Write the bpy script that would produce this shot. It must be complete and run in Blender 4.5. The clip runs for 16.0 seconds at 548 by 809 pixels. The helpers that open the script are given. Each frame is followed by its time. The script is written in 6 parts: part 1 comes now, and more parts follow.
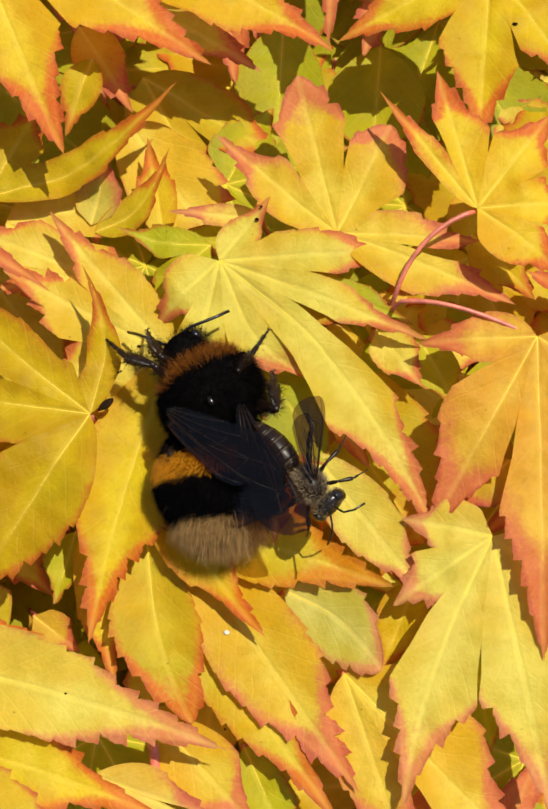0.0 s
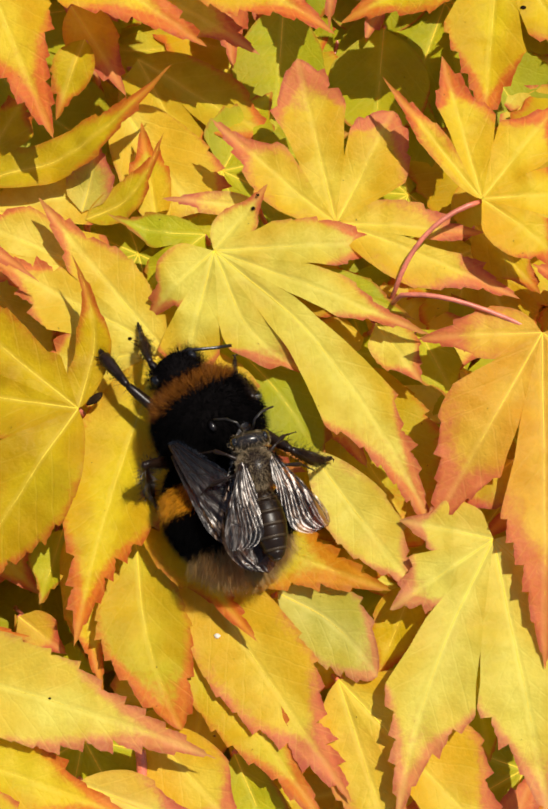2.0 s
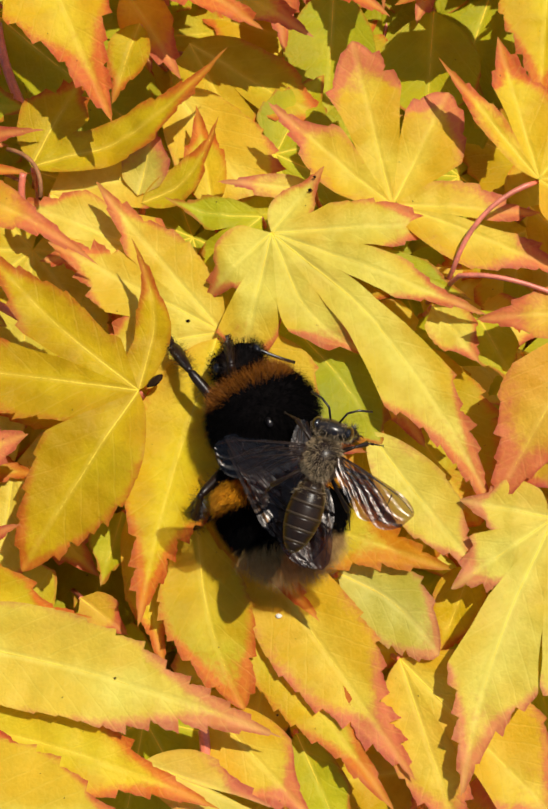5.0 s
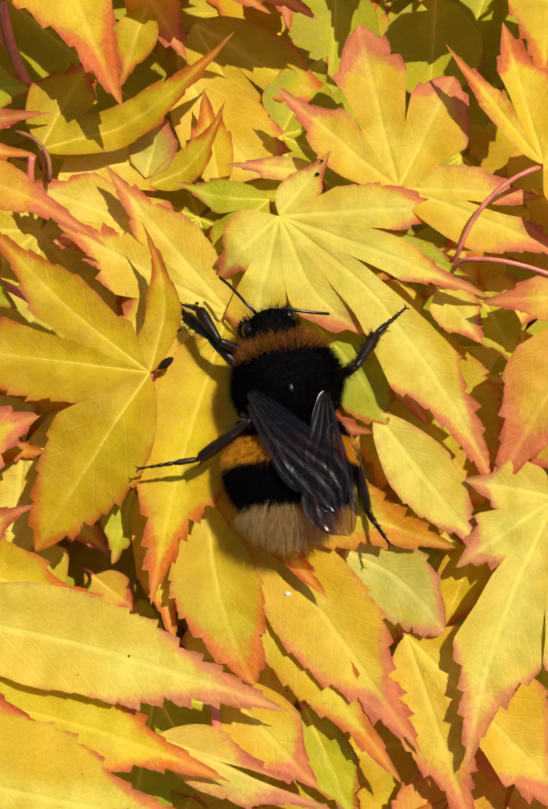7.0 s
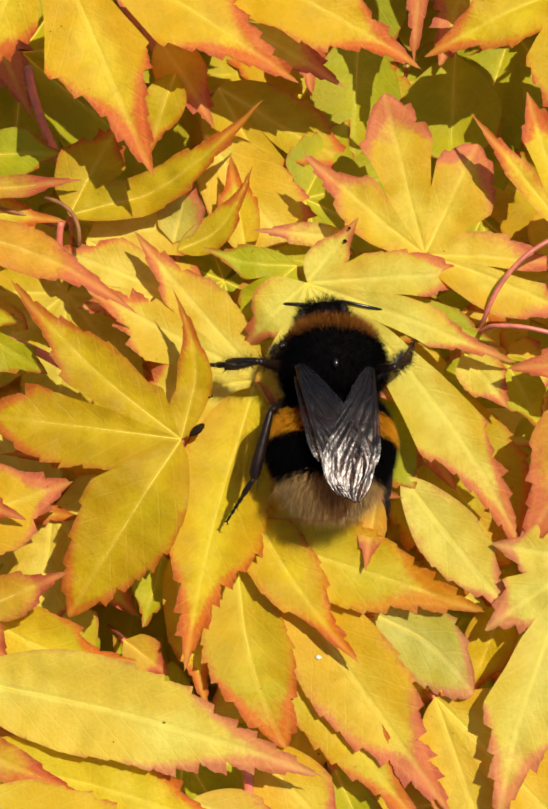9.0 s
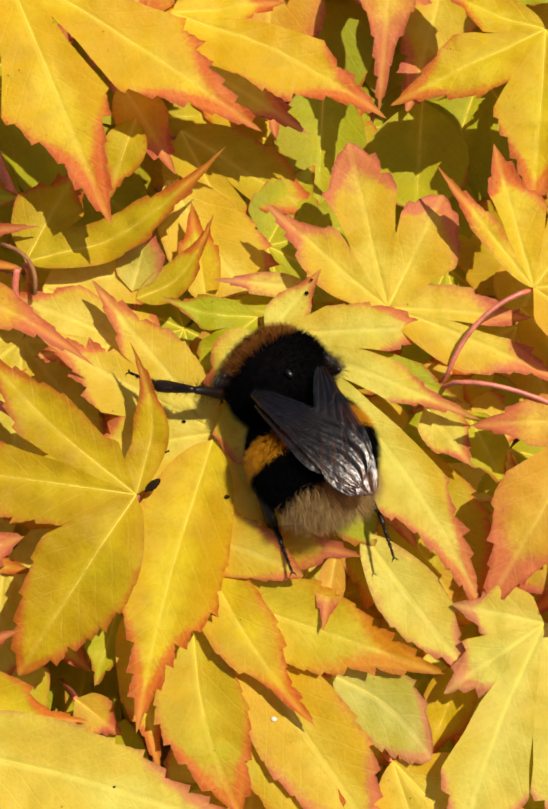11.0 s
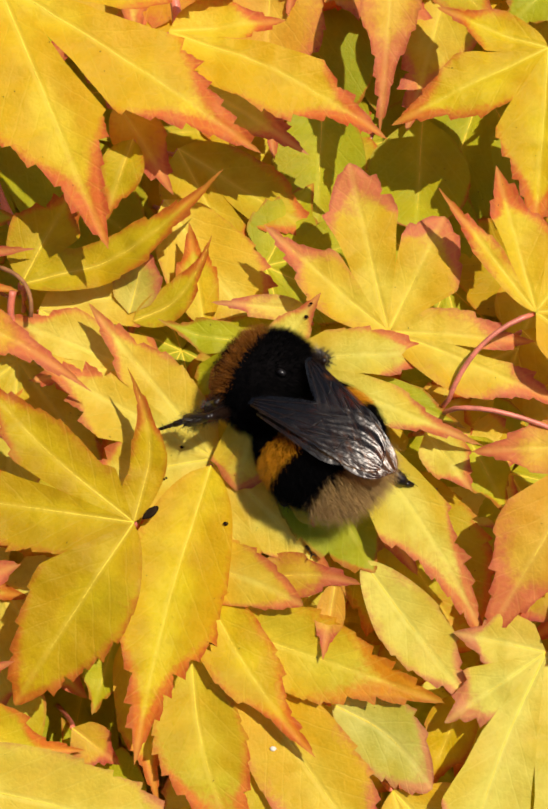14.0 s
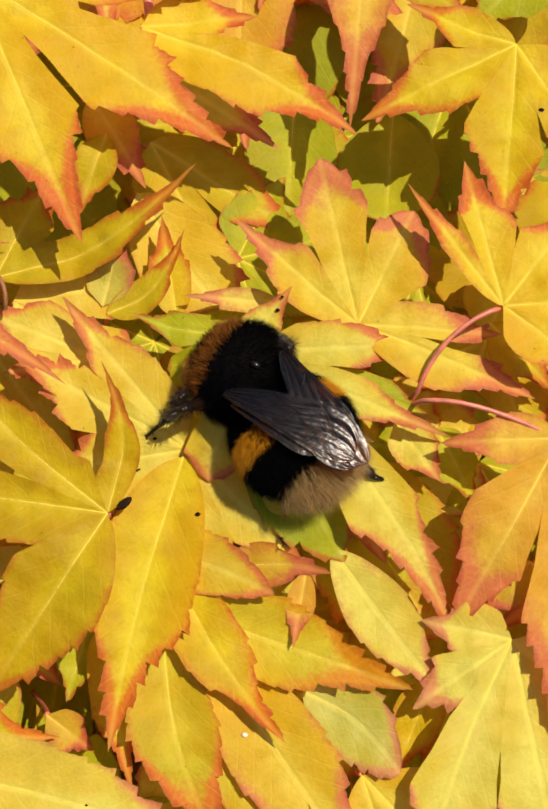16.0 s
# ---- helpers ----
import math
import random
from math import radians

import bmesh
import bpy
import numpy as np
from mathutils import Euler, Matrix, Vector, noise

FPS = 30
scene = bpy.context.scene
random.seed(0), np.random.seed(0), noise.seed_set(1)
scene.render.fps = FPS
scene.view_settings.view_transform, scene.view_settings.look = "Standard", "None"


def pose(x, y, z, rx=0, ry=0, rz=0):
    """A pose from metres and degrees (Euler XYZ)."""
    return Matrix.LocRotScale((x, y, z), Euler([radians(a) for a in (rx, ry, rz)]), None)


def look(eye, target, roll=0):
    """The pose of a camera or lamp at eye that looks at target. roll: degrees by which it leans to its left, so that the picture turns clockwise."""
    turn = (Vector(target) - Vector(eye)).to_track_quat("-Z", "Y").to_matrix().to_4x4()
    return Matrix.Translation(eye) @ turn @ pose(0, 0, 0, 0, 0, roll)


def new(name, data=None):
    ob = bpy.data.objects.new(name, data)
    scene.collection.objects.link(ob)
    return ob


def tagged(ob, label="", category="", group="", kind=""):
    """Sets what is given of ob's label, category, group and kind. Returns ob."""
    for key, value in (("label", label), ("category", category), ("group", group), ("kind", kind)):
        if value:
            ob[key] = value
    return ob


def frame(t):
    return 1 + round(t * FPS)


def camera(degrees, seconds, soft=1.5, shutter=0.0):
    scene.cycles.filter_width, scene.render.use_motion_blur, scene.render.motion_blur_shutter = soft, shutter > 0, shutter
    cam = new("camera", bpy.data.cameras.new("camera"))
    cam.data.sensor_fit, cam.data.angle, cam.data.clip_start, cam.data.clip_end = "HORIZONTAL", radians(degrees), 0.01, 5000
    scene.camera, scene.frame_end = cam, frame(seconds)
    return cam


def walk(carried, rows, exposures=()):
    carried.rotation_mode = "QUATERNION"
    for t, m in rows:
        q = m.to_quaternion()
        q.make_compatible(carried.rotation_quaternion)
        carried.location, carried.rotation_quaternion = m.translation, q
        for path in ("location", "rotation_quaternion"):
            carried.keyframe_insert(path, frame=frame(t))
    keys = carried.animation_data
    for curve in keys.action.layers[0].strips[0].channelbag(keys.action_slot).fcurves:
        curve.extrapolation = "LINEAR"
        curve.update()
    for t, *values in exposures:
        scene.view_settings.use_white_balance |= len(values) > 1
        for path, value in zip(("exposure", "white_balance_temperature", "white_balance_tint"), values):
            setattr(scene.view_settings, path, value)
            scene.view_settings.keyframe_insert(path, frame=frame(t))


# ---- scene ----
cam = camera(20.0, 16.0, soft=2.5)
PATH = [
    (0, pose(0.00675, -0.03670, 0.13368, 13.864, 1.434, -0.213)),
    (0.5, pose(0.00729, -0.03525, 0.13317, 13.415, 1.438, -0.070)),
    (1, pose(0.00784, -0.03557, 0.13205, 13.345, 1.417, 0.100)),
    (1.5, pose(0.00808, -0.03579, 0.13055, 13.288, 1.626, 0.333)),
    (2, pose(0.00748, -0.03410, 0.12952, 13.069, 1.467, 0.378)),
    (2.5, pose(0.00556, -0.03375, 0.12957, 13.157, 1.469, 0.386)),
    (3, pose(0.00670, -0.03369, 0.13095, 13.204, 1.621, 0.417)),
    (3.5, pose(0.00662, -0.03524, 0.13120, 13.585, 1.893, 0.438)),
    (4, pose(0.00688, -0.03579, 0.13025, 13.643, 2.148, 0.511)),
    (4.5, pose(0.00514, -0.03549, 0.12965, 13.376, 2.096, 0.265)),
    (6.8, pose(0.00002, -0.03374, 0.13259, 10.918, 0.465, -0.187)),
    (7, pose(0.00008, -0.03289, 0.13283, 10.895, 0.849, -0.161)),
    (7.5, pose(-0.00014, -0.03152, 0.13374, 10.859, 0.955, -0.068)),
    (8, pose(-0.00168, -0.03030, 0.13389, 10.905, 0.832, -0.179)),
    (8.5, pose(-0.00259, -0.02949, 0.13418, 10.982, 0.299, -0.231)),
    (9, pose(-0.00536, -0.02816, 0.13532, 11.168, -0.317, -0.521)),
    (9.5, pose(-0.00429, -0.02723, 0.13554, 11.161, -0.843, -0.398)),
    (9.7, pose(-0.00269, -0.02575, 0.13630, 11.007, -0.998, -0.493)),
    (11.8, pose(-0.00486, -0.02323, 0.13207, 11.507, -1.981, 0.203)),
    (12, pose(-0.00490, -0.02318, 0.13266, 11.509, -2.149, 0.110)),
    (12.5, pose(-0.00437, -0.02086, 0.13358, 11.682, -2.041, 0.079)),
    (13, pose(-0.00678, -0.02043, 0.13357, 11.357, -1.708, 0.018)),
    (13.5, pose(-0.00599, -0.01975, 0.13332, 10.954, -1.758, 0.004)),
    (14, pose(-0.00478, -0.01924, 0.13252, 10.625, -1.779, -0.028)),
    (14.5, pose(-0.00515, -0.01852, 0.13261, 10.301, -2.053, -0.089)),
    (15, pose(-0.00578, -0.01893, 0.13299, 10.388, -2.357, -0.228)),
    (15.5, pose(-0.00448, -0.01949, 0.13346, 10.464, -2.604, -0.190)),
    (16, pose(-0.00461, -0.01829, 0.13476, 9.774, -2.712, -0.182)),
]
walk(cam, PATH, exposures=[(0.0, 0.0), (16.0, 0.0)])

# ---- light ----
SUN_TURN, SUN_HEIGHT = 56.0, 66.5  # degrees, clockwise from +y; above the horizon
world = bpy.data.worlds.new("sky")
scene.world = world
world.use_nodes = True
wn = world.node_tree.nodes
sky = wn.new("ShaderNodeTexSky")
sky.sky_type = "NISHITA"
sky.sun_disc = False
sky.sun_elevation = radians(SUN_HEIGHT)
sky.sun_rotation = radians(SUN_TURN)
wn["Background"].inputs["Strength"].default_value = 0.10
world.node_tree.links.new(sky.outputs["Color"], wn["Background"].inputs["Color"])
sun_data = bpy.data.lights.new("sun", "SUN")
sun_data.energy = 4.7
sun_data.angle = radians(0.6)
sun_data.color = (1.0, 0.93, 0.80)
sun = new("sun", sun_data)
sa, se = radians(SUN_TURN), radians(SUN_HEIGHT)
sun_from = Vector((math.sin(sa) * math.cos(se), math.cos(sa) * math.cos(se), math.sin(se)))
sun.matrix_world = look(sun_from, (0, 0, 0))

MM = 0.001


# ---- materials ----
def graph(name):
    mat = bpy.data.materials.new(name)
    mat.use_nodes = True
    nt = mat.node_tree
    nt.nodes.clear()

    def node(kind, values=None, **attrs):
        n = nt.nodes.new(kind)
        for k, v in attrs.items():
            setattr(n, k, v)
        for k, v in (values or {}).items():
            if isinstance(v, bpy.types.NodeSocket):
                nt.links.new(v, n.inputs[k])
            else:
                n.inputs[k].default_value = v
        return n

    def m(op, a, b=0.0, c=0.0, clamp=False):
        return node("ShaderNodeMath", {0: a, 1: b, 2: c}, operation=op, use_clamp=clamp).outputs[0]

    def mix(fac, a, b, blend="MIX"):
        n = node("ShaderNodeMix", {0: fac, 6: a, 7: b}, data_type="RGBA", blend_type=blend)
        return n.outputs[2]

    def ramp(x, lo, hi):
        n = node("ShaderNodeMapRange", {0: x, 1: lo, 2: hi, 3: 0.0, 4: 1.0}, interpolation_type="SMOOTHSTEP")
        return n.outputs[0]

    return mat, node, m, mix, ramp


def rgba(c):
    return (*c, 1.0)


def simple_material(name, colour, rough=0.5, spec=0.5, grain=300.0, vary=0.3, bump=0.2, metal=0.0, coat=0.0, dist=0.0002):
    mat, node, m, mix, ramp = graph(name)
    co = node("ShaderNodeTexCoord").outputs["Object"]
    n1 = node("ShaderNodeTexNoise", {"Vector": co, "Scale": grain, "Detail": 4.0}).outputs["Fac"]
    n2 = node("ShaderNodeTexNoise", {"Vector": co, "Scale": grain * 7, "Detail": 2.0}).outputs["Fac"]
    v = m("ADD", m("MULTIPLY", n1, 0.65), m("MULTIPLY", n2, 0.35))
    dark = rgba([c * (1 - vary) for c in colour])
    light = rgba([min(1, c * (1 + vary)) for c in colour])
    col = mix(ramp(v, 0.3, 0.7), dark, light)
    b = node("ShaderNodeBump", {"Height": v, "Strength": bump, "Distance": dist}).outputs[0]
    p = node("ShaderNodeBsdfPrincipled", {"Base Color": col, "Roughness": rough, "Specular IOR Level": spec, "Metallic": metal, "Coat Weight": coat, "Normal": b})
    node("ShaderNodeOutputMaterial", {"Surface": p.outputs[0]})
    return mat


def leaf_material(name, base, pale, blush, spread, tipness, green=0.0):
    """A thin autumn leaf: pale veins, a blush that runs in from the toothed margin and the tip."""
    mat, node, m, mix, ramp = graph(name)
    vein = node("ShaderNodeAttribute", attribute_name="vein")
    sep = node("ShaderNodeSeparateXYZ", {0: vein.outputs["Vector"]})
    s, lat, edge = sep.outputs[0], sep.outputs[1], sep.outputs[2]
    along = node("ShaderNodeAttribute", attribute_name="along").outputs["Fac"]
    rnd = node("ShaderNodeObjectInfo").outputs["Random"]
    co = node("ShaderNodeTexCoord").outputs["Object"]
    shift = node("ShaderNodeCombineXYZ", {0: rnd, 1: m("MULTIPLY", rnd, 3.7), 2: 0.0}).outputs[0]
    pos = node("ShaderNodeVectorMath", {0: co, 1: shift}, operation="ADD").outputs[0]
    big = node("ShaderNodeTexNoise", {"Vector": pos, "Scale": 90.0, "Detail": 3.0}).outputs["Fac"]
    mid = node("ShaderNodeTexNoise", {"Vector": pos, "Scale": 450.0, "Detail": 4.0}).outputs["Fac"]
    fine = node("ShaderNodeTexNoise", {"Vector": pos, "Scale": 2600.0, "Detail": 3.0}).outputs["Fac"]
    cell = node("ShaderNodeTexVoronoi", {"Vector": pos, "Scale": 1150.0}, feature="DISTANCE_TO_EDGE").outputs["Distance"]
    # veins: midrib, side veins slanting forward, a fine net
    rib = m("MULTIPLY", m("SUBTRACT", 1.0, ramp(lat, 0.05, 0.45)), 0.6)
    rib = m("MULTIPLY", rib, m("SUBTRACT", 1.0, m("MULTIPLY", along, 0.55)))
    wob = m("MULTIPLY", m("SUBTRACT", mid, 0.5), 0.9)
    band = m("ADD", m("SUBTRACT", s, m("MULTIPLY", lat, 1.35)), wob)
    saw = m("ABSOLUTE", m("SUBTRACT", m("FRACT", m("DIVIDE", band, 2.5)), 0.5))
    side = m("MULTIPLY", m("SUBTRACT", 1.0, ramp(saw, 0.01, 0.09)), 0.13)
    net = m("MULTIPLY", m("SUBTRACT", 1.0, ramp(cell, 0.02, 0.14)), 0.05)
    veins = m("MAXIMUM", m("MAXIMUM", rib, side), net)
    # pigment
    near = m("SUBTRACT", 1.0, ramp(m("ADD", lat, m("MULTIPLY", m("SUBTRACT", mid, 0.5), 2.0)), 0.0, 2.6))
    ground = mix(ramp(m("ADD", big, m("MULTIPLY", m("SUBTRACT", near, 0.5), 0.22)), 0.36, 0.68), rgba([base[0] * 0.95, base[1] * 0.9, base[2]]), rgba(pale))
    ground = mix(m("MULTIPLY", ramp(mid, 0.4, 0.72), 0.34), ground, rgba([c * 0.72 for c in base]))
    flush = node("ShaderNodeTexNoise", {"Vector": pos, "Scale": 160.0, "Detail": 4.0, "Roughness": 0.6}).outputs["Fac"]
    ground = mix(m("MULTIPLY", ramp(flush, 0.48, 0.72), 0.3), ground, rgba([0.5 * (p + q) for p, q in zip(base, blush)]))
    gfac = m("MULTIPLY", ramp(m("ADD", big, m("MULTIPLY", rnd, 0.2)), 0.5, 0.75), green)
    ground = mix(gfac, ground, (0.30, 0.36, 0.012, 1.0))
    ground = mix(m("MULTIPLY", ramp(fine, 0.4, 0.75), 0.12), ground, rgba([c * 0.62 for c in base]))
    rim = m("MULTIPLY", m("SUBTRACT", 1.0, ramp(edge, 0.0, spread)), m("ADD", 0.22, m("MULTIPLY", along, 1.15)))
    tip = m("MULTIPLY", ramp(along, 0.52, 1.0), tipness)
    glow = m("ADD", m("ADD", rim, tip), m("MULTIPLY", m("SUBTRACT", big, 0.5), 1.5))
    glow = m("ADD", glow, m("ADD", m("MULTIPLY", m("SUBTRACT", mid, 0.5), 0.9), m("MULTIPLY", m("SUBTRACT", fine, 0.5), 0.8)))
    red = m("MULTIPLY", ramp(glow, 0.3, 1.3), m("SUBTRACT", 1.0, m("MULTIPLY", m("SUBTRACT", 1.0, ramp(cell, 0.02, 0.22)), 0.06)))
    col = mix(m("MULTIPLY", red, 0.95), ground, rgba(blush))
    edge_dark = m("MULTIPLY", m("SUBTRACT", 1.0, ramp(edge, 0.0, 0.45)), m("ADD", 0.14, m("MULTIPLY", red, 0.55)))
    col = mix(edge_dark, col, rgba([blush[0] * 0.62, blush[1] * 0.4, blush[2] * 0.5]))
    light = rgba([min(1.0, c * 1.1 + 0.08) for c in pale])
    col = mix(m("MULTIPLY", veins, 0.62), col, light)
    speck = ramp(node("ShaderNodeTexNoise", {"Vector": pos, "Scale": 2600.0, "Detail": 1.0}).outputs["Fac"], 0.80, 0.82)
    col = mix(m("MULTIPLY", speck, 0.7), col, (0.06, 0.03, 0.008, 1.0))
    high = m("SUBTRACT", m("ADD", m("MULTIPLY", mid, 0.5), m("MULTIPLY", fine, 0.25)), m("MULTIPLY", veins, 0.55))
    bump = node("ShaderNodeBump", {"Height": high, "Strength": 0.55, "Distance": 0.0004}).outputs[0]
    rough = m("ADD", 0.44, m("MULTIPLY", fine, 0.2))
    p = node("ShaderNodeBsdfPrincipled", {"Base Color": col, "Roughness": rough, "Specular IOR Level": 0.2, "Normal": bump})
    warm = mix(0.5, col, rgba([base[0], base[1] * 0.9, base[2] * 0.5]), "MULTIPLY")
    tr = node("ShaderNodeBsdfTranslucent", {"Color": warm, "Normal": bump})
    out = node("ShaderNodeMixShader", {0: 0.42, 1: p.outputs[0], 2: tr.outputs[0]})
    node("ShaderNodeOutputMaterial", {"Surface": out.outputs[0]})
    return mat


TONES = {
    "pale": leaf_material("pale_leaf", (0.86, 0.605, 0.030), (0.93, 0.77, 0.11), (0.74, 0.21, 0.06), 1.1, 0.9, 0.15),
    "whitish": leaf_material("cream_leaf", (0.87, 0.679, 0.06), (0.94, 0.801, 0.13), (0.75, 0.27, 0.10), 1.3, 1.25, 0.12),
    "yellow": leaf_material("yellow_leaf", (0.76, 0.505, 0.008), (0.88, 0.679, 0.03), (0.74, 0.19, 0.025), 1.3, 1.05, 0.35),
    "gold": leaf_material("golden_leaf", (0.62, 0.396, 0.002), (0.75, 0.527, 0.006), (0.62, 0.17, 0.015), 1.3, 0.6, 0.25),
    "goldrim": leaf_material("orange_rimmed_leaf", (0.76, 0.492, 0.003), (0.87, 0.654, 0.01), (0.72, 0.17, 0.015), 1.5, 0.9, 0.1),
    "amber": leaf_material("amber_leaf", (0.84, 0.527, 0.008), (0.91, 0.669, 0.03), (0.76, 0.16, 0.030), 1.7, 1.1, 0.05),
    "goldmix": leaf_material("mixed_leaf", (0.82, 0.567, 0.012), (0.9, 0.679, 0.035), (0.72, 0.25, 0.004), 2.0, 1.7, 0.35),
    "orange": leaf_material("orange_leaf", (0.82, 0.436, 0.025), (0.88, 0.558, 0.05), (0.73, 0.19, 0.065), 3.4, 1.4, 0.0),
    "paleorange": leaf_material("apricot_leaf", (0.84, 0.537, 0.014), (0.91, 0.679, 0.06), (0.77, 0.21, 0.085), 2.0, 1.3, 0.15),
    "pinkpale": leaf_material("pinkish_leaf", (0.82, 0.588, 0.05), (0.88, 0.709, 0.12), (0.68, 0.18, 0.095), 2.4, 1.1, 0.4),
    "limepale": leaf_material("lime_leaf", (0.72, 0.611, 0.06), (0.84, 0.737, 0.16), (0.70, 0.28, 0.10), 1.2, 0.8, 0.3),
    "red": leaf_material("russet_leaf", (0.7, 0.385, 0.015), (0.78, 0.487, 0.03), (0.60, 0.12, 0.050), 2.4, 1.3, 0.3),
    "plain": leaf_material("plain_leaf", (0.8, 0.588, 0.012), (0.92, 0.76, 0.09), (0.74, 0.30, 0.06), 0.5, 0.1, 0.25),
    "green": leaf_material("green_leaf", (0.5, 0.487, 0.004), (0.68, 0.618, 0.012), (0.62, 0.26, 0.02), 0.5, 0.35, 0.6),
}
NAMES = {"plain": "plain yellow", "pale": "pale yellow", "whitish": "creamy yellow", "yellow": "bright yellow", "gold": "golden yellow", "amber": "amber red-toothed", "goldmix": "yellow and amber", "goldrim": "golden orange-rimmed",
         "orange": "amber orange-edged", "paleorange": "apricot-yellow", "pinkpale": "yellow leaf flushed pink", "limepale": "pale lime-yellow", "red": "russet-tipped", "green": "yellow-green"}
PETIOLE = simple_material("petiole_skin", (0.62, 0.17, 0.10), 0.4, 0.5, 900, 0.25)
DRY = simple_material("dry_stalk", (0.30, 0.13, 0.05), 0.7, 0.2, 900, 0.35)
RIB = simple_material("rib_skin", (0.84, 0.62, 0.05), 0.55, 0.2, 900, 0.12)
BARK = simple_material("bark", (0.12, 0.05, 0.03), 0.7, 0.3, 500, 0.4, 0.6, dist=0.0005)
SOIL = simple_material("soil", (0.022, 0.014, 0.008), 1.0, 0.0, 60, 0.5, 0.9, dist=0.004)


# ---- mesh helpers ----
def link_mesh(name, verts, faces, material, parent=None, label="", smooth=True):
    me = bpy.data.meshes.new(name)
    me.from_pydata([tuple(v) for v in verts], [], [tuple(q) for q in faces])
    me.materials.append(material)
    if smooth:
        me.polygons.foreach_set("use_smooth", [True] * len(me.polygons))
    me.update()
    ob = new(name, me)
    if parent:
        ob.parent = parent
    if label:
        ob["label"] = label
    return ob


def tube_data(points, radii, sides=8):
    """Verts and faces of a round tube with capped ends along the points."""
    pts = [Vector(p) for p in points]
    verts, faces = [], []
    side = None
    for i, p in enumerate(pts):
        d = (pts[min(i + 1, len(pts) - 1)] - pts[max(i - 1, 0)]).normalized()
        if side is None:
            side = d.orthogonal().normalized()
        side = (side - d * side.dot(d)).normalized()
        up = d.cross(side)
        for k in range(sides):
            a = 2 * math.pi * k / sides
            verts.append(p + radii[i] * (math.cos(a) * side + math.sin(a) * up))
    for i in range(len(pts) - 1):
        for k in range(sides):
            j = (k + 1) % sides
            faces.append((i * sides + k, i * sides + j, (i + 1) * sides + j, (i + 1) * sides + k))
    faces.append(tuple(reversed(range(sides))))
    faces.append(tuple((len(pts) - 1) * sides + k for k in range(sides)))
    return verts, faces


def arc(a, b, lift, n=9):
    """Points from a to b on a bow whose middle is moved by lift."""
    a, b, lift = Vector(a), Vector(b), Vector(lift)
    return [a.lerp(b, i / n) + lift * (4 * (i / n) * (1 - i / n)) for i in range(n + 1)]


# ---- ground ----
def ground_sheet():
    n, reach = 60, 400.0
    verts, faces = [], []
    for i in range(n + 1):
        for j in range(n + 1):
            u, v = 2 * i / n - 1, 2 * j / n - 1
            x, y = math.copysign(abs(u) ** 5, u) * reach, math.copysign(abs(v) ** 5, v) * reach
            verts.append((x, y, -0.32 + 0.01 * noise.noise((x * 6, y * 6, 0))))
    for i in range(n):
        for j in range(n):
            a = i * (n + 1) + j
            faces.append((a, a + n + 1, a + n + 2, a + 1))
    return tagged(link_mesh("ground", verts, faces, SOIL), "dark bare garden soil below the shrub", "ground", kind="structure")


ground_sheet()

# ---- the maple ----
shrub = tagged(new("japanese_maple"), "low maple shrub covered in yellow and orange leaves", "shrub")
shrub.location = (0, 0, -0.32)
BASE = Vector((0, 0, 0.32))


SURFACE = []


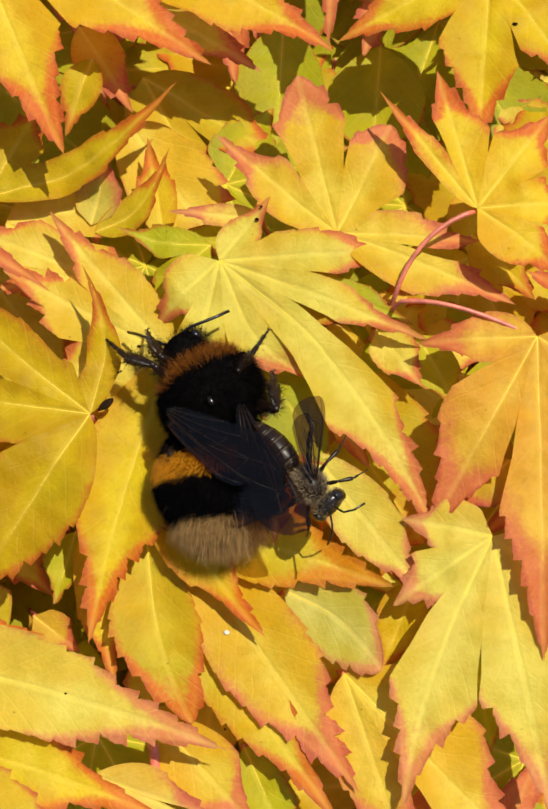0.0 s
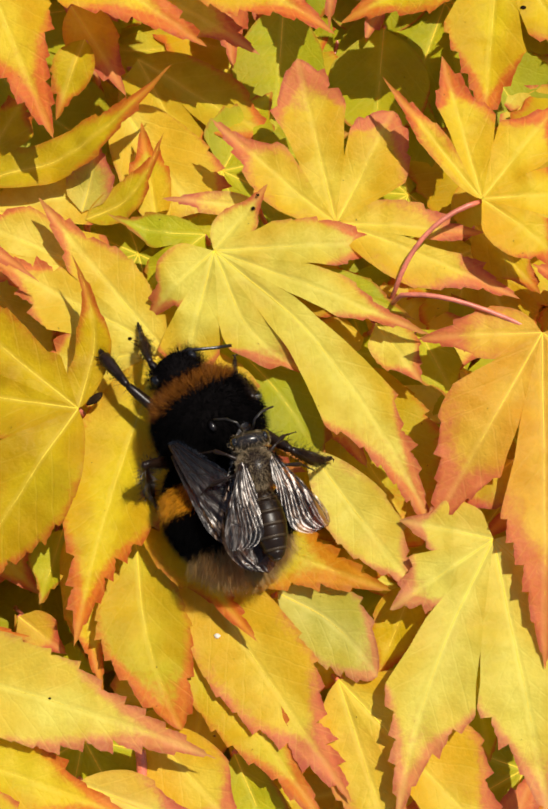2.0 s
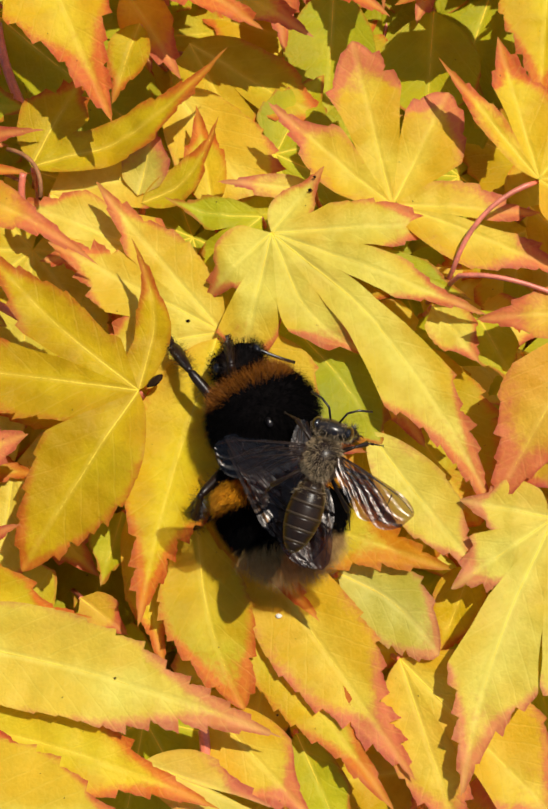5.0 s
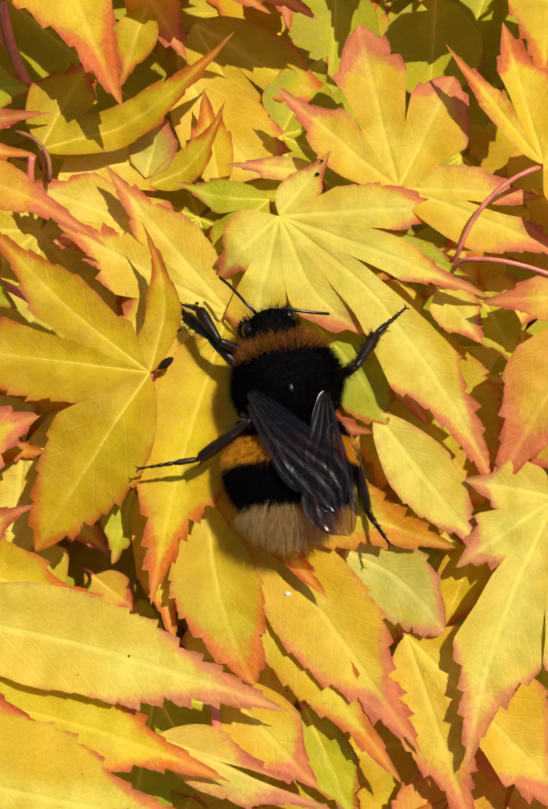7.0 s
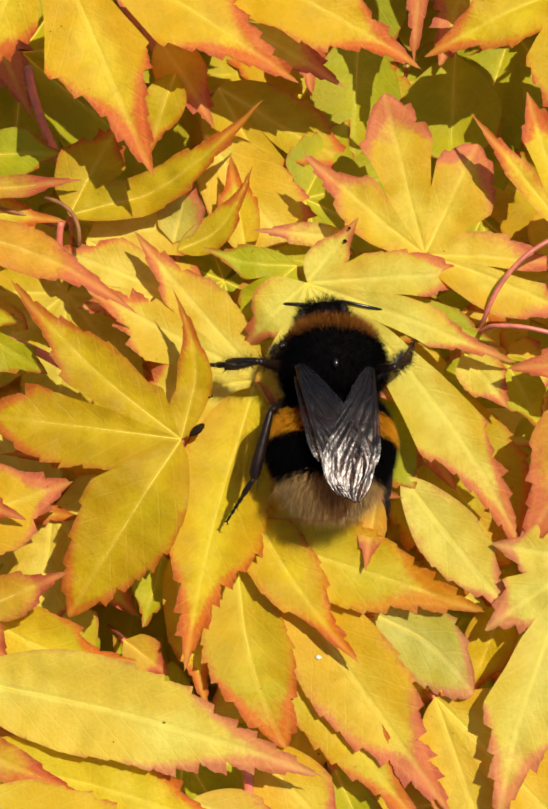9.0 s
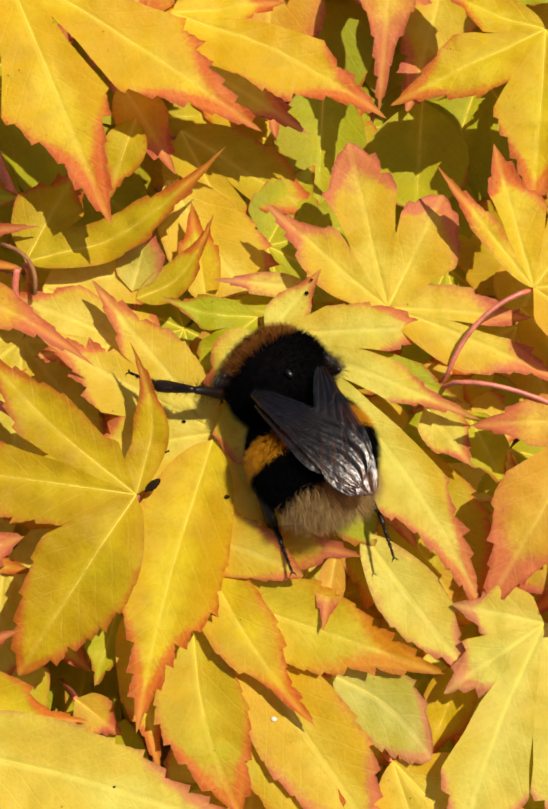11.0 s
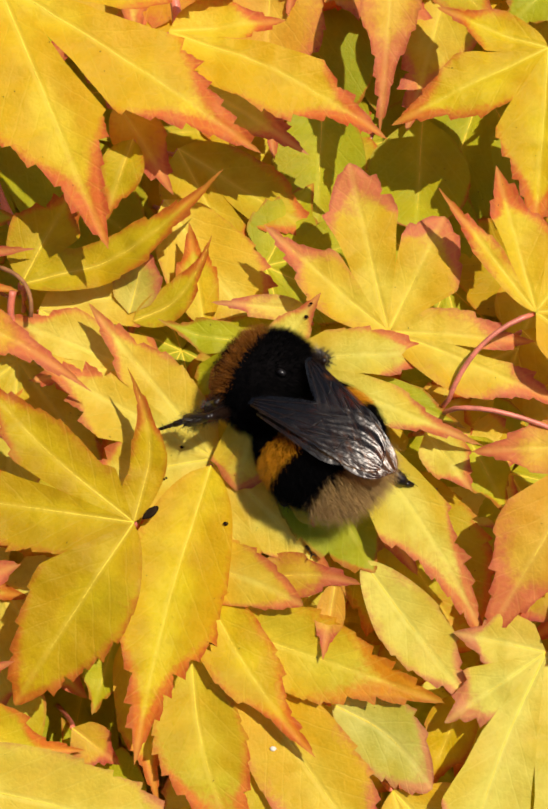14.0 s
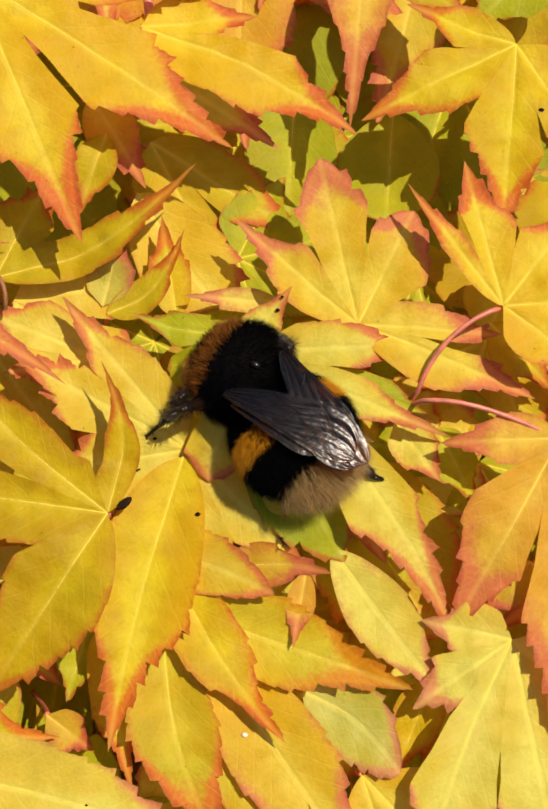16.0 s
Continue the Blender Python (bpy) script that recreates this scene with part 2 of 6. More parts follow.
def leaf(cx, cy, cz, tone, lobes, petiole=None, label="", fold=0.17, wave=0.6, teeth=2.1, web=0.0):
    """A palmate leaf centred at (cx, cy, cz) mm; lobes: angle, length, width, fall of the tip (mm), sideways bend and how far the tip tapers."""
    rng = random.Random(int(cx * 131 + cy * 17 + cz * 7))
    lobes = sorted(lobes)
    n = len(lobes)
    knit = 0.74 if web else 0.5
    web = web or 0.40 * sorted(o[1] for o in lobes)[n // 2]
    verts, faces, vein, along, ribs = [], [], [], [], []
    for k, (ang, length, width, fall, bend, *more) in enumerate(lobes):
        taper = more[0] if more else 1.12
        joined = min(web, knit * length)
        rooted = 0.75 * joined / length
        peak = 0.74 / (0.74 + taper)
        full = peak ** 0.74 * (1 - peak) ** taper
        gaps = []
        for step in (1, -1):
            o = lobes[(k + step) % n]
            g = ((o[0] - ang) * step) % 360 if n > 1 else 360
            gaps.append(g / 2 if g < 110 else 180.0)
        d = Vector((math.cos(radians(ang)), math.sin(radians(ang))))
        w = Vector((-d.y, d.x))
        count = max(5, round(length / teeth))
        per = 4 if cz < -9 else 7
        rows = count * per
        cols = 4
        outer = [g > 100 for g in gaps]
        gaps = [min(g, 56.0) for g in gaps]
        phase = [rng.random(), rng.random()]
        depth = [[rng.choice((0.35, 0.6, 0.8, 1.0, 1.2, 1.7)) * rng.uniform(0.75, 1.25) for _ in range(count + 2)] for _ in range(2)]
        sway = [(rng.uniform(0, 6.3), rng.uniform(5, 9)) for _ in range(2)]
        first = len(verts)
        for i in range(rows + 1):
            u = i / rows
            prof = (u ** 0.74) * ((1 - u) ** taper) / full * (1 + 0.05 * math.sin(9 * u + phase[0] * 6))
            if taper > 1:
                slim = min(1.0, max(0.0, (u - 0.52) / 0.24))
                prof *= 1.06 - 0.40 * slim * slim * (3 - 2 * slim)
            for j in range(-cols, cols + 1):
                side = 0 if j >= 0 else 1
                free = width / 2 * prof * (1 + 0.22 * u * noise.noise((u * length * 0.28, 9.1 * side + cx, cy + k)))
                if u * length < joined and not outer[side]:
                    free = max(free, 0.62 * width * (1 - (u * length / joined) ** 4))
                tooth_at = u * count + phase[side] + 0.38 * math.sin(sway[side][0] + sway[side][1] * u) + 0.2
                p = tooth_at % 1.0
                q = (tooth_at * 3.0) % 1.0
                amp = (0.3 if taper < 0.7 else 1.0) * min(0.9, 0.088 * width) * min(1, max(0.0, 2.6 * u - 0.75)) * min(1, 3.2 * (1 - u) + 0.15) * depth[side][int(tooth_at) % (count + 2)]
                forward = 0.0
                if 0.22 < u < 0.985:
                    free += amp * (p ** 0.75 - 0.45 + 0.2 * (q - 0.5))
                    forward = 1.3 * amp * max(0, p - 0.55) * (abs(j) / cols) ** 3
                cap = u * length * math.tan(radians(gaps[side]))
                if u * length > joined and not outer[side]:
                    cap = max(0.0, cap - min(0.32, 0.11 * (u * length - joined)))
                half = min(max(free, 0.0), cap)
                lat = half * j / cols
                s = u * length + (forward if half < cap else 0)
                late = max(0.0, (u - rooted) / (1 - rooted))
                off = bend * length * late ** 1.8
                x, y = d.x * s + w.x * (lat + off), d.y * s + w.y * (lat + off)
                z = fall * late ** 1.3 + fold * abs(lat) * (1 - 0.4 * late) + 0.06 * length * late * (1 - u)
                z += wave * noise.noise(((x + cx) * 0.16, (y + cy) * 0.16, cz)) * min(1.0, s / 4)
                z += 0.45 * wave * noise.noise(((x + cx) * 0.6, (y + cy) * 0.6, cz)) * min(1.0, s / 4)
                verts.append((x * MM, y * MM, z * MM))
                vein.append((s, abs(lat), max(0.0, width / 2 * prof - abs(lat)) if half < cap else max(0.0, free - abs(lat))))
                along.append(u)
        wide = 2 * cols + 1
        last = round(rows * 0.9)
        picks = list(range(0, last + 1, 2))
        ribs.append(([Vector(verts[first + i * wide + cols]) - Vector((0, 0, 0.00002)) for i in picks], 0.04 + 0.0026 * width))
        for i in range(rows):
            for j in range(wide - 1):
                a = first + i * wide + j
                faces.append((a, a + wide, a + wide + 1, a + 1))
    ob = link_mesh("leaf", verts, faces, TONES[tone], shrub, label or NAMES[tone] + " maple leaf" * (tone != "pinkpale"))
    me = ob.data
    at = me.attributes.new("vein", "FLOAT_VECTOR", "POINT")
    at.data.foreach_set("vector", [c for v in vein for c in v])
    at = me.attributes.new("along", "FLOAT", "POINT")
    at.data.foreach_set("value", along)
    bm = bmesh.new()
    bm.from_mesh(me)
    bmesh.ops.remove_doubles(bm, verts=bm.verts, dist=4e-6)
    bm.to_mesh(me)
    bm.free()
    ob.location = BASE + Vector((cx, cy, cz)) * MM
    SURFACE.append(np.array([v.co for v in me.vertices]) / MM + (cx, cy, cz))
    for pts, wid in ribs:
        k = len(pts) - 1
        v, q = tube_data(pts, [wid * MM * (1 - 0.82 * i / k) for i in range(k + 1)], 6)
        link_mesh("midrib", v, q, RIB, ob)
    # petiole
    mean = sum((Vector((math.cos(radians(a)), math.sin(radians(a)), 0)) for a, *_ in lobes), Vector())
    back = -mean.normalized() if mean.length > 0.2 else Vector((0, 1, 0))
    if petiole:
        end, bow = Vector(petiole), Vector((-0.9, 0.9, 0.8))
    else:
        end, bow = back * 3 + Vector((0, 0, -14 - cz)), Vector((0, 0, 0)) + back * -0.6
    pts = [p * MM for p in arc((0, 0, -0.55), end, bow)]
    if petiole:
        low = Vector(petiole)
        pts += [(low + (low.normalized() * 3 * t) + Vector((0, 0, -14 * t))) * MM for t in (0.25, 0.6, 1.0)]
    v, q = tube_data(pts, [0.2 * MM] + [0.26 * MM] + [0.22 * MM] * (len(pts) - 2), 8)
    link_mesh("petiole", v, q, PETIOLE, ob)
    return ob


leaf(-1.3, 9.3, 1.5, "pale", [(51, 7.4, 3.3, 0.8, 0), (3, 15.0, 5.0, -0.8, 0, 1.0), (-21, 20.2, 4.1, -1.5, 0), (-40, 30.5, 8.8, -3.0, -0.22), (-68, 13.6, 8.8, -1.1, 0.3), (-103, 11.5, 8.0, -2.0, 0, 0.8), (-137, 8.0, 5.0, -2.0, 0)], web=7.8, label="broad pale-yellow leaf with faint orange tips")
leaf(-0.4, 2.5, -1.1, "green", [(-47, 14.1, 8.3, -0.8, -0.1, 0.95)])
leaf(-5.7, 1.0, -0.8, "pale", [(130, 17.2, 5.5, 2.2, 0), (152, 17.5, 7.6, 0.8, 0), (-170, 12.1, 9.4, -0.8, 0), (-110, 11.8, 9.2, -0.8, 0), (-81, 14.5, 6.9, -1.5, 0), (-46, 15.3, 6.9, -2.2, 0)], web=11.5, label="pale yellow leaf with blunt spreading lobes")
leaf(-6.1, 0.3, -0.2, "goldrim", [(-107, 25.8, 8.6, 2.5, 0.06)], label="long golden lobe with an orange saw-toothed rim")
leaf(-7.2, -9.3, -0.6, "goldrim", [(-62, 17.9, 5.2, 1.4, 0.1)])
leaf(-10.4, -7.2, -1.3, "pale", [(-15, 12.9, 5.5, 3.3, -0.1, 0.9)])
leaf(-3.0, -9.7, -1.1, "red", [(10, 9.7, 3.8, 1.5, -0.2)])
leaf(4.6, -9.7, -0.4, "orange", [(-100, 6.7, 2.4, 0.8, 0)])
leaf(-12.5, -4.9, 2.2, "gold", [(76, 12.2, 2.9, 3.0, 0.3), (142, 20.9, 4.6, 0.0, -0.1), (172, 17.5, 7.6, -0.8, 0, 0.9), (-123, 18.0, 8.4, -2.2, 0, 0.9)], label="golden yellow leaf with a curled upright lobe")
leaf(21.7, 13.1, 3.8, "amber", [(129, 13.5, 2.2, 2.2, 0), (104, 13.3, 6.2, 0.8, 0), (52, 11.4, 6.9, 0.0, 0), (4, 10.1, 5.5, -1.5, 0), (-37, 9.6, 5.5, -2.2, 0)], petiole=(-7.3, -7.2, -2.6), label="orange-yellow leaf on a long pink petiole")
leaf(26.7, 1.7, 2.2, "orange", [(-178, 10.5, 4.4, -0.8, 0), (-120, 19.8, 8.1, -3.0, 0), (-91, 28.1, 8.1, -1.5, 0), (-36, 10.1, 7.9, -0.8, 0)], petiole=(-11.9, 3.2, 0.4), label="orange veined leaf on a long pink petiole")
leaf(22.4, -15.6, 0.0, "whitish", [(168, 8.0, 5.0, -0.8, 0), (-146, 10.5, 6.5, -0.4, 0), (-117, 24.0, 9.4, 0.0, 0.12), (-80, 24.5, 8.8, 0.0, 0), (-42, 11.5, 6.9, -0.8, 0)], web=8.5, label="pale yellow leaf with pink-tipped lobes")
leaf(9.3, 12.0, 0.8, "paleorange", [(140, 14.3, 4.6, 1.5, 0), (103, 15.2, 7.3, 1.5, 0, 0.78), (64, 11.7, 7.6, 0.0, 0, 0.85), (-3, 13.0, 4.6, -0.8, 0), (-21, 17.3, 5.5, -2.2, 0)], label="yellow leaf with pink blunt upper lobe")
leaf(-2.2, 11.3, 0.0, "green", [(178, 8.7, 2.9, 0.0, -0.18), (-139, 7.9, 5.3, -2.2, 0)])
leaf(2.4, 14.6, -1.5, "pinkpale", [(178, 8.6, 2.2, 0.8, 0)])
leaf(3.3, 11.6, -3.0, "green", [(169, 10.6, 3.7, 0.0, 0)])
leaf(-22.8, 16.2, 0.0, "gold", [(15, 19.6, 3.9, 3.8, 0.24), (64, 10.4, 6.0, -0.8, 0)])
leaf(-21.5, 14.6, -2.4, "pale", [(-35, 12.5, 9.5, -0.5, 0, 0.65), (10, 11.0, 8.0, 0.0, 0, 0.65)], label="broad smooth pale leaf, half in shade")
leaf(-24.6, 40.8, 8.3, "amber", [(-67, 25.4, 10.0, -1.5, 0), (-32, 26.8, 10.2, -3.0, 0), (1, 22.4, 5.8, -1.5, 0), (-111, 16.3, 8.8, -1.5, 0)], web=6.5, label="large amber leaf with red-toothed long lobes")
leaf(-10.0, 37.7, 5.2, "amber", [(-20, 21.2, 7.6, -1.5, -0.09), (6, 10.3, 5.1, 0.0, 0)])
leaf(-9.2, 36.6, -0.8, "pinkpale", [(-35, 14.3, 4.6, 0.8, 0)])
leaf(-10.6, 25.6, -4.6, "pale", [(-57, 15.5, 8.6, -0.4, 0.05, 0.8)], label="broad smooth pale leaf in broken shade")
leaf(-9.5, 31.6, -7.5, "yellow", [(-33, 17.9, 6.2, 0.0, 0), (-63, 14.9, 7.6, -0.8, 0)])
leaf(10.2, 51.2, 4.5, "orange", [(-94, 21.4, 4.9, -3.0, 0)])
leaf(23.9, 37.9, 2.2, "goldrim", [(-153, 15.9, 6.2, -0.8, 0), (-95, 17.0, 8.8, -1.5, 0), (164, 10.6, 3.7, 1.5, 0), (-58, 14.1, 8.3, -0.8, 0)], label="broad yellow leaf radiating from its centre")
leaf(12.6, 48.2, 1.5, "gold", [(-49, 11.5, 5.5, -0.8, 0)])
leaf(28.2, 47.4, 0.8, "green", [(-140, 10.9, 6.9, -1.5, 0)])
leaf(4.4, 38.2, -9.0, "green", [(-93, 13.4, 8.8, 0.0, 0, 0.6)])
leaf(14.2, 36.2, -10.5, "green", [(-95, 12.1, 9.7, 1.5, 0, 0.6)])
leaf(-31.0, -25.2, 3.0, "whitish", [(-12, 31.8, 8.1, -0.8, -0.06)], label="long pale-yellow lobe with a pink saw-toothed tip")
leaf(-31.2, -31.8, 1.5, "yellow", [(-11, 26.8, 7.2, 0.0, -0.09)])
leaf(-34.2, -37.1, 6.8, "pale", [(-12, 28.9, 10.6, -0.8, 0)])
leaf(-7.8, -15.1, -1.5, "yellow", [(-84, 16.6, 7.2, -0.4, 0.15, 0.85)])
leaf(-3.3, -17.3, -1.9, "paleorange", [(-55, 24.1, 8.2, 0.8, 0)])
leaf(-5.1, -20.4, -2.2, "yellow", [(-54, 23.7, 6.0, 0.8, 0)])
leaf(7.1, -7.7, -2.2, "whitish", [(-54, 17.5, 5.2, 2.2, 0)], label="creamy pale lobe with a pink edge")
leaf(-7.2, -12.6, -0.8, "goldmix", [(-19, 22.3, 7.2, 0.0, 0)])
leaf(4.3, -19.9, -2.2, "limepale", [(-26, 10.6, 6.2, 0.8, -0.25, 0.7)])
leaf(9.4, -27.1, -2.2, "paleorange", [(-46, 21.5, 10.6, 0.8, 0), (-72, 18.0, 6.5, -0.8, 0)])
leaf(9.7, -27.0, -3.8, "yellow", [(-83, 13.0, 2.5, 0.8, 0)])
leaf(24.2, -8.9, 0.0, "red", [(-141, 7.0, 4.4, 0.0, 0), (-42, 3.2, 3.5, 0.8, 0)])
leaf(6.8, 0.4, -3.8, "pinkpale", [(-61, 10.8, 4.4, 0.8, 0)])
leaf(6.7, 0.8, -6.0, "yellow", [(-58, 19.1, 13.9, 0.0, 0, 0.8)])
leaf(6.7, 7.9, 0.0, "green", [(-24, 10.4, 3.0, -0.8, 0)])
leaf(-31.7, 23.2, -3.0, "green", [(-0, 8.0, 5.1, 0.0, 0)])
leaf(-32.5, 17.7, 2.2, "red", [(6, 11.2, 2.1, 0.0, 0)])
leaf(-34.7, 17.2, 0.0, "yellow", [(-7, 12.2, 2.8, -0.8, 0)])
leaf(-35.0, 14.7, 3.0, "orange", [(-16, 20.5, 3.9, 0.0, -0.15), (-109, 8.2, 3.7, -0.8, 0)])
leaf(-13.7, 9.4, -2.2, "pale", [(158, 12.0, 5.5, 0.0, 0), (-171, 8.6, 4.6, 0.0, 0)])
leaf(-34.4, 8.1, -2.2, "green", [(-33, 11.6, 6.5, 0.8, 0), (-12, 7.9, 3.2, 1.5, 0)])
leaf(-34.2, -12.5, 0.0, "paleorange", [(19, 12.9, 8.1, 0.8, 0)])
leaf(-33.0, -8.8, 2.2, "red", [(-23, 7.9, 2.5, 0.0, 0)])
leaf(-30.4, -19.8, 2.2, "red", [(22, 9.1, 3.5, 0.8, 0), (-50, 5.7, 2.8, 0.0, 0)])
leaf(-30.0, -19.7, 0.0, "yellow", [(-30, 13.7, 5.8, -1.5, 0.24)])
leaf(-17.8, -21.9, -3.0, "red", [(-37, 5.2, 3.5, -0.8, 0)])
leaf(-33.5, -28.8, 6.8, "red", [(-24, 15.1, 3.2, -0.8, 0)])
leaf(-13.5, -14.6, -3.0, "yellow", [(-77, 14.1, 3.7, 0.0, 0)])
leaf(-14.4, -14.3, -3.8, "green", [(-105, 6.8, 3.9, 0.0, 0)])
leaf(-6.4, -31.4, -3.0, "paleorange", [(-46, 12.1, 6.2, 0.8, 0)])
leaf(-11.9, -35.7, -0.8, "pinkpale", [(-18, 11.3, 4.2, 0.0, 0), (-22, 15.9, 5.1, -0.8, 0)])
leaf(0.7, -33.2, -4.5, "green", [(-66, 11.4, 4.2, 0.0, 0)])
leaf(20.9, -25.6, -4.5, "green", [(-81, 8.3, 5.1, 0.0, 0)])
leaf(15.9, -19.0, -3.8, "gold", [(-112, 9.2, 4.4, -0.8, 0)])
leaf(16.6, 3.5, -3.0, "green", [(-63, 8.0, 4.2, -0.8, 0)])
leaf(21.8, 13.1, -3.0, "gold", [(-46, 8.4, 5.1, -0.8, 0)])
leaf(-13.5, 14.2, -2.2, "pinkpale", [(76, 6.7, 4.2, 2.2, 0)])
leaf(-13.1, 13.5, -2.2, "gold", [(23, 9.4, 3.2, 2.2, 0.45)])
leaf(-6.8, 13.3, -3.0, "yellow", [(99, 9.1, 3.7, 2.2, 0)])
leaf(-13.1, 28.9, 2.2, "gold", [(-108, 7.8, 3.5, -0.8, 0)])
leaf(-14.7, 32.9, 0.8, "orange", [(-58, 9.6, 4.4, -1.5, 0)])
leaf(-13.7, -5.5, -2.2, "gold", [(179, 15.4, 3.7, -0.8, 0)])
leaf(-23.6, 17.6, -4.5, "gold", [(-17, 10.1, 6.0, -0.8, 0)])
leaf(12.8, 3.8, -2.2, "pale", [(-54, 6.8, 4.2, 0.0, 0)])
leaf(4.0, 55.5, -11.0, "green", [(-94, 19.2, 13.9, -1.5, 0, 0.5)])
leaf(13.9, 54.8, -12.0, "green", [(-92, 18.2, 13.9, -1.5, 0, 0.5)])


def stalk(a, b, bow, thick, label):
    """A bare leaf stalk between two places in mm."""
    pts = [BASE + p * MM for p in arc(a, b, bow)]
    v, q = tube_data(pts, [thick * MM] * len(pts), 8)
    link_mesh("stalk", v, q, DRY if label.startswith("dry") else PETIOLE, shrub, label)


stalk((-24.9, 17.6, 0.8), (-21.9, 13.3, 0.0), (1, 0.6, 0.5), 0.2, "dry reddish leaf stalk")
stalk((-31.8, 17.3, 0.8), (-23.7, 15.3, -1.5), (0, 0.3, 0.2), 0.18, "dry brownish leaf stalk")
stalk((-27.8, 33.2, -6.0), (-23.9, 22.4, -6.0), (-0.6, 0, 0), 0.45, "dark red stalk in the shade")
stalk((-9.8, 42.8, 2.2), (-9.4, 38.2, 1.5), (0.2, 0, 0.4), 0.45, "pink leaf stalk")
stalk((-7.0, -33.0, -2.2), (-7.1, -37.8, -3.0), (0.2, 0, 0), 0.45, "pinkish stalk between leaves")
stalk((-23.5, 15.6, 0.0), (-23.5, 12.1, -3.0), (-0.3, 0, 0.3), 0.32, "slim pinkish leaf stalk")
stalk((-30.9, 6.0, -3.8), (-22.7, 2.3, -3.0), (0, 0.5, 0.5), 0.4, "pinkish stalk between leaves")

# leaves deeper in the shrub and round its edge
deep = random.Random(5)


def loose_leaf(x, y, z, turn, size, tone):
    count = deep.choice((5, 5, 7))
    rows = []
    for k in range(count):
        a = (k - (count - 1) / 2) * (250 / count)
        rows.append((turn + a, size * (1.0 - 0.35 * abs(a) / 125) * deep.uniform(0.9, 1.1), size * 0.36, deep.uniform(-4, 0), deep.uniform(-0.12, 0.12)))
    leaf(x, y, z, tone, rows, label="shaded leaf deeper in the shrub" if z < -8 else "")


for ix in range(-4, 5):
    for iy in range(-4, 5):
        x, y = ix * 17 + deep.uniform(-5, 5), iy * 18 + deep.uniform(-5, 5)
        inside = abs(x) < 40 and abs(y) < 52
        if inside:
            loose_leaf(x + 6, y + 7, deep.uniform(-34, -24), -90 + deep.uniform(-70, 70), deep.uniform(30, 38), deep.choice(("green", "gold")))
            loose_leaf(x, y, deep.uniform(-17, -11), -90 + deep.uniform(-70, 70), deep.uniform(22, 30), deep.choice(("green", "gold", "yellow", "green")))
        else:
            loose_leaf(x, y, deep.uniform(-9, -2), -90 + deep.uniform(-70, 70), deep.uniform(24, 32), deep.choice(("yellow", "gold", "orange", "paleorange", "pale")))


# the layer just under the topmost leaves
under = random.Random(11)
for ix in range(-3, 4):
    for iy in range(-4, 5):
        x, y = ix * 11.5 + under.uniform(-3, 3), iy * 11.5 + under.uniform(-3, 3)
        turn, size = -90 + under.uniform(-60, 60), under.uniform(13, 18)
        if (x < -16 and 15 < y < 32) or (-23 < x < -9 and -26 < y < -12):
            continue
        spread = [(turn + a, size * (1 - abs(a) / 330) * under.uniform(0.9, 1.1), size * 0.42, under.uniform(-1.5, 0), under.uniform(-0.08, 0.08)) for a in (-112, -64, -24, 24, 64, 112)]
        leaf(x, y, under.uniform(-8.8, -7.0) - (6 if y > 22 else 0), under.choice(("pale", "yellow", "green", "yellow", "gold", "plain")), spread, web=size * 0.55, label="half-hidden leaf under the topmost ones")


def branches():
    rng = random.Random(8)
    v, q = tube_data(arc((0.01, 0.03, -0.01), (0, 0, 0.17), (0.012, 0.008, 0)), [0.014 - 0.0006 * i for i in range(10)], 12)
    link_mesh("trunk", v, q, BARK, shrub, "dark slender trunk")
    for k in range(12):
        a = k / 12 * 2 * math.pi + rng.uniform(-0.2, 0.2)
        r = rng.uniform(0.03, 0.07)
        start = Vector((0, 0, rng.uniform(0.11, 0.168)))
        end = Vector((math.cos(a) * r, math.sin(a) * r, BASE.z - rng.uniform(0.014, 0.024)))
        pts = arc(start, end, (math.cos(a) * 0.012, math.sin(a) * 0.012, 0.02))
        v, q = tube_data(pts, [0.004 - 0.0003 * i for i in range(10)], 8)
        limb = link_mesh("limb", v, q, BARK, shrub, "reddish-brown twig")
        for t in (4, 6, 8):
            p = pts[t]
            e = p + Vector((rng.uniform(-0.02, 0.02), rng.uniform(-0.02, 0.02), rng.uniform(0.004, 0.012)))
            e.z = min(e.z, BASE.z - 0.013)
            v, q = tube_data(arc(p, e, (0, 0, 0.003)), [0.0014 - 0.0001 * i for i in range(10)], 6)
            link_mesh("twig", v, q, BARK, limb)


branches()


# ---- crumbs on the leaves, and a dark patch for a shaded gap ----
CRUMB_AND_GAP = simple_material("dark_crumb", (0.022, 0.012, 0.006), 0.95, 0.0, 3000, 0.4)
FLAKE = simple_material("pale_flake", (0.75, 0.68, 0.55), 0.7, 0.3, 3000, 0.2)


